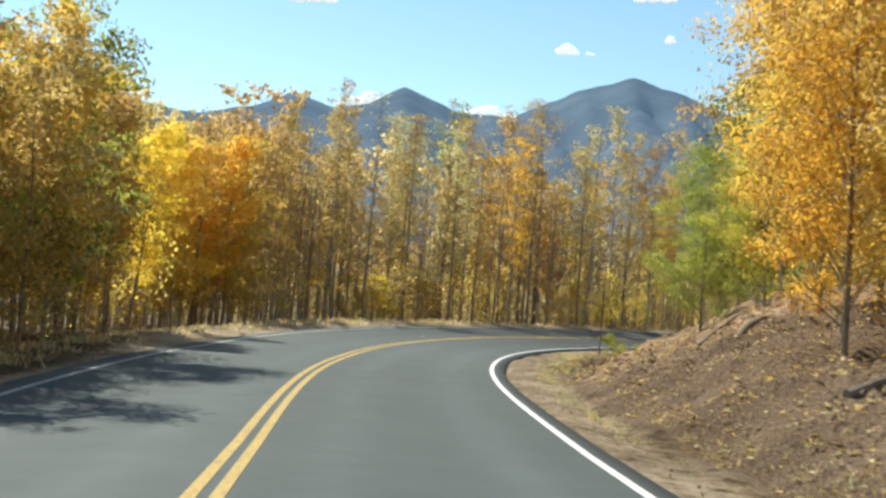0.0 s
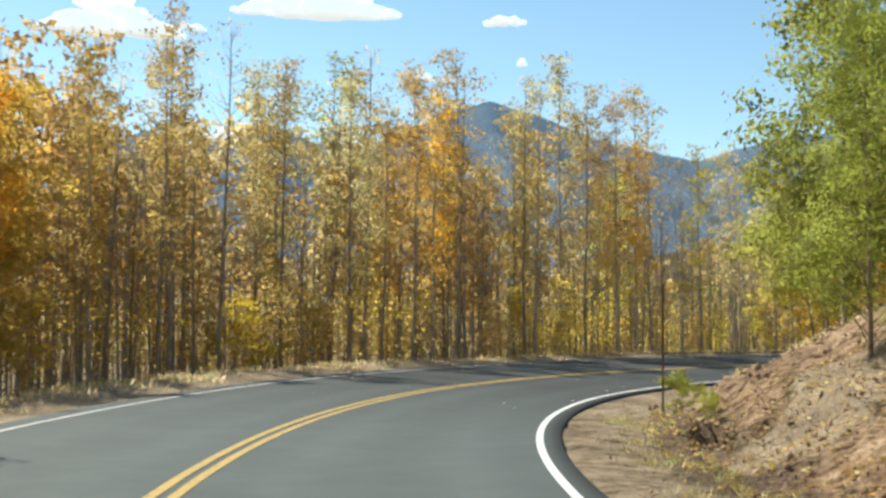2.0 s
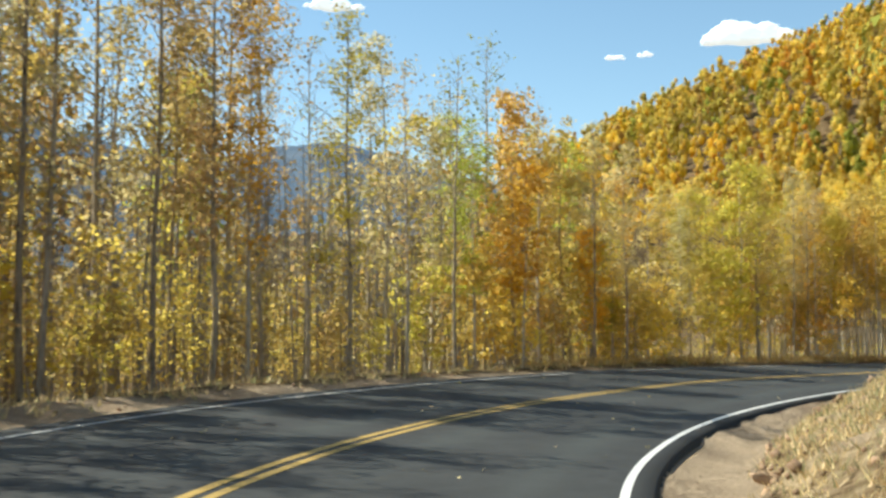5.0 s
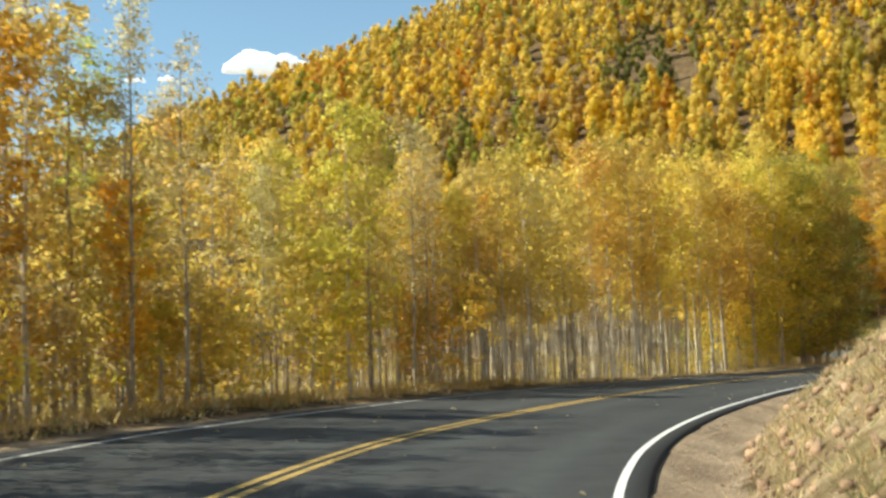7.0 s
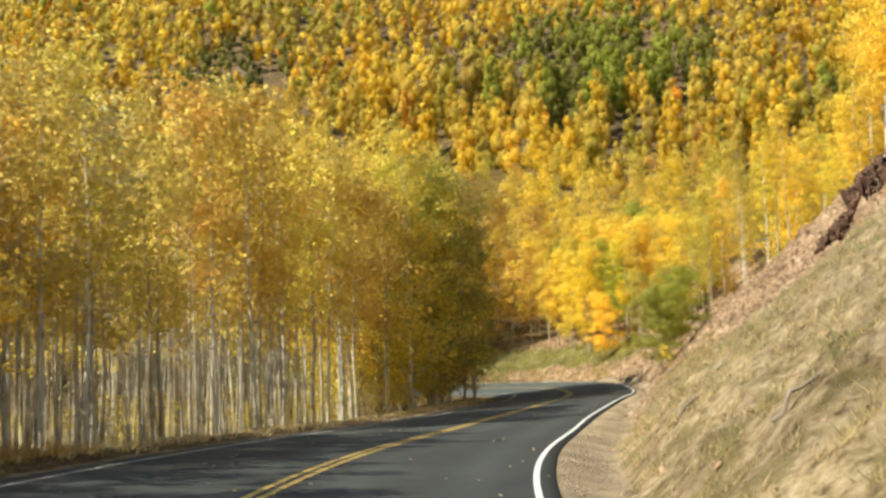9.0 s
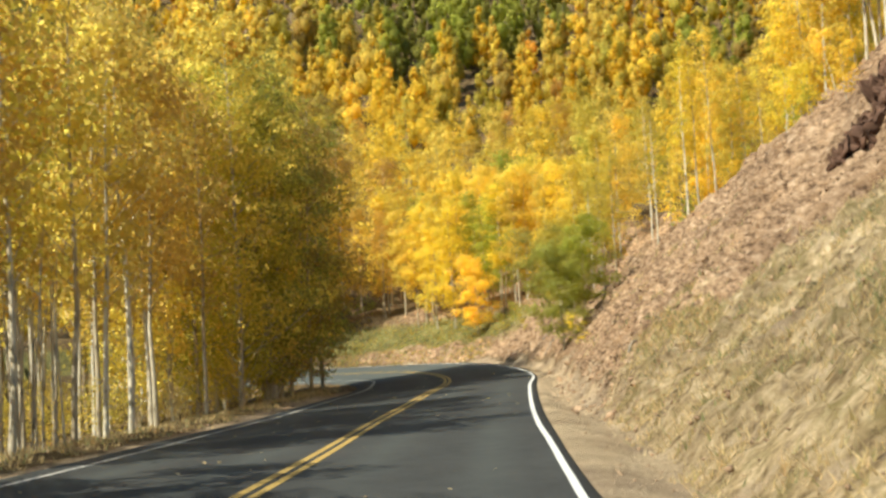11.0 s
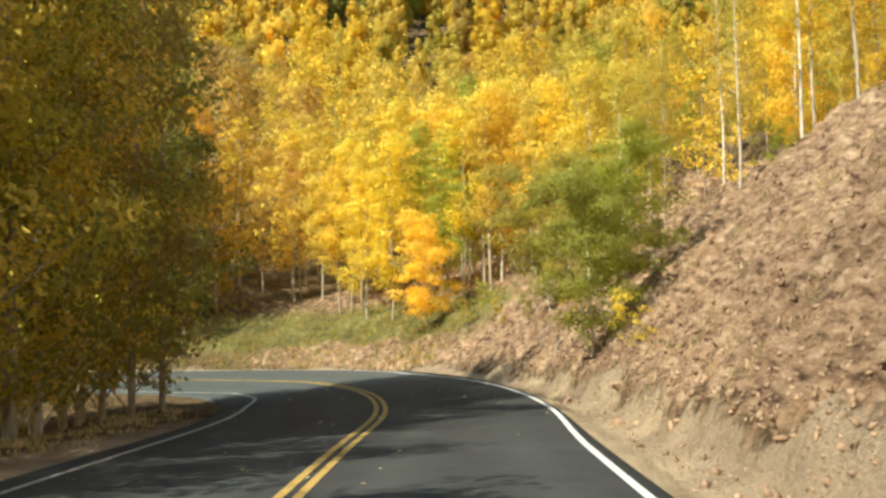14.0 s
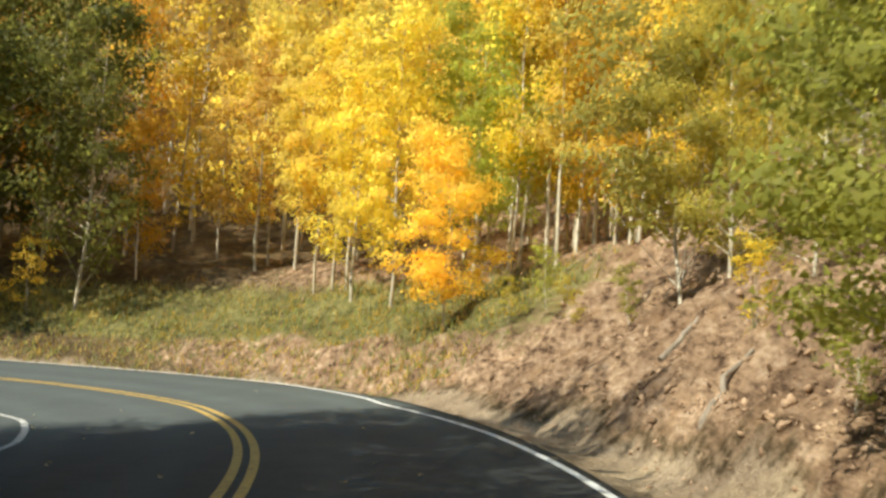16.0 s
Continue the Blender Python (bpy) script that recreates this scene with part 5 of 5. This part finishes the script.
def cloud(az, el, width, height, seed):
    """A flat-bottomed cumulus far off: many puffs in one mesh. Sizes in degrees of sky."""
    g = np.random.default_rng(seed)
    dist = 4300.0
    k = dist * math.radians(1)
    vs, fs, n0 = [], [], 0
    bm = bmesh.new()
    bmesh.ops.create_icosphere(bm, subdivisions=2, radius=1)
    bv = np.array([v.co[:] for v in bm.verts])
    bf = np.array([[v.index for v in f.verts] for f in bm.faces])
    bm.free()
    for _ in range(max(9, int(width * 7))):
        u = g.uniform(-1, 1)
        r = height * 0.42 * (1 - 0.7 * abs(u)) * g.uniform(0.5, 1.0) + 0.03
        c = np.array([u * width / 2, g.uniform(-0.2, 0.2), abs(g.normal(0, 0.28)) * height * (1 - abs(u))])
        v = bv * np.array([r * g.uniform(1.2, 2.0), r, r])
        v = v * (1 + 0.22 * smooth_noise(bv[:, 0] * 2 + seed, bv[:, 1] * 2 + bv[:, 2] * 3, 0.7, seed)[:, None]) + c
        v[:, 2] = np.where(v[:, 2] < -0.05 * height, -0.05 * height + (v[:, 2] + 0.05 * height) * 0.35, v[:, 2])
        vs.append(v * k)
        fs.append(bf + n0)
        n0 += len(bv)
    me = mesh_of("cloud", np.concatenate(vs), np.concatenate(fs), [CLOUD], smooth=True)
    ob = new("cloud", me)
    a, e = math.radians(az), math.radians(el)
    ob.matrix_basis = pose(-math.sin(a) * math.cos(e) * dist, math.cos(a) * math.cos(e) * dist, math.sin(e) * dist, 0, 0, az)
    return tagged(ob, "small white fair-weather cloud in blue sky", "cloud", kind="structure")


CLOUD, cnt, cb = material("cloud_white", 1.0, 0.0)
cb.inputs["Base Color"].default_value = (0.85, 0.86, 0.88, 1)
# a faint glow is added to brighten the puffs
cb.inputs["Emission Color"].default_value = (0.9, 0.95, 1.0, 1)
cb.inputs["Emission Strength"].default_value = 0.45
for k, row_ in enumerate(((-5.1, 11.9, 1.0, 0.7), (-9.1, 14.5, 1.9, 0.7), (-9.9, 12.6, 0.35, 0.3), (-6.2, 11.9, 0.3, 0.2), (9.4, 13.6, 5.8, 1.9), (5.8, 13.9, 1.2, 0.5),
                          (0.0, 14.85, 7.6, 1.9), (4.3, 8.9, 2.4, 0.8), (-1.6, 8.7, 2.6, 0.9), (-24.6, 15.4, 2.6, 0.8), (-44.1, 13.6, 3.6, 1.9), (-38.0, 13.0, 0.9, 0.3), (-39.4, 13.1, 0.6, 0.3))):
    cloud(*row_, 80 + k)
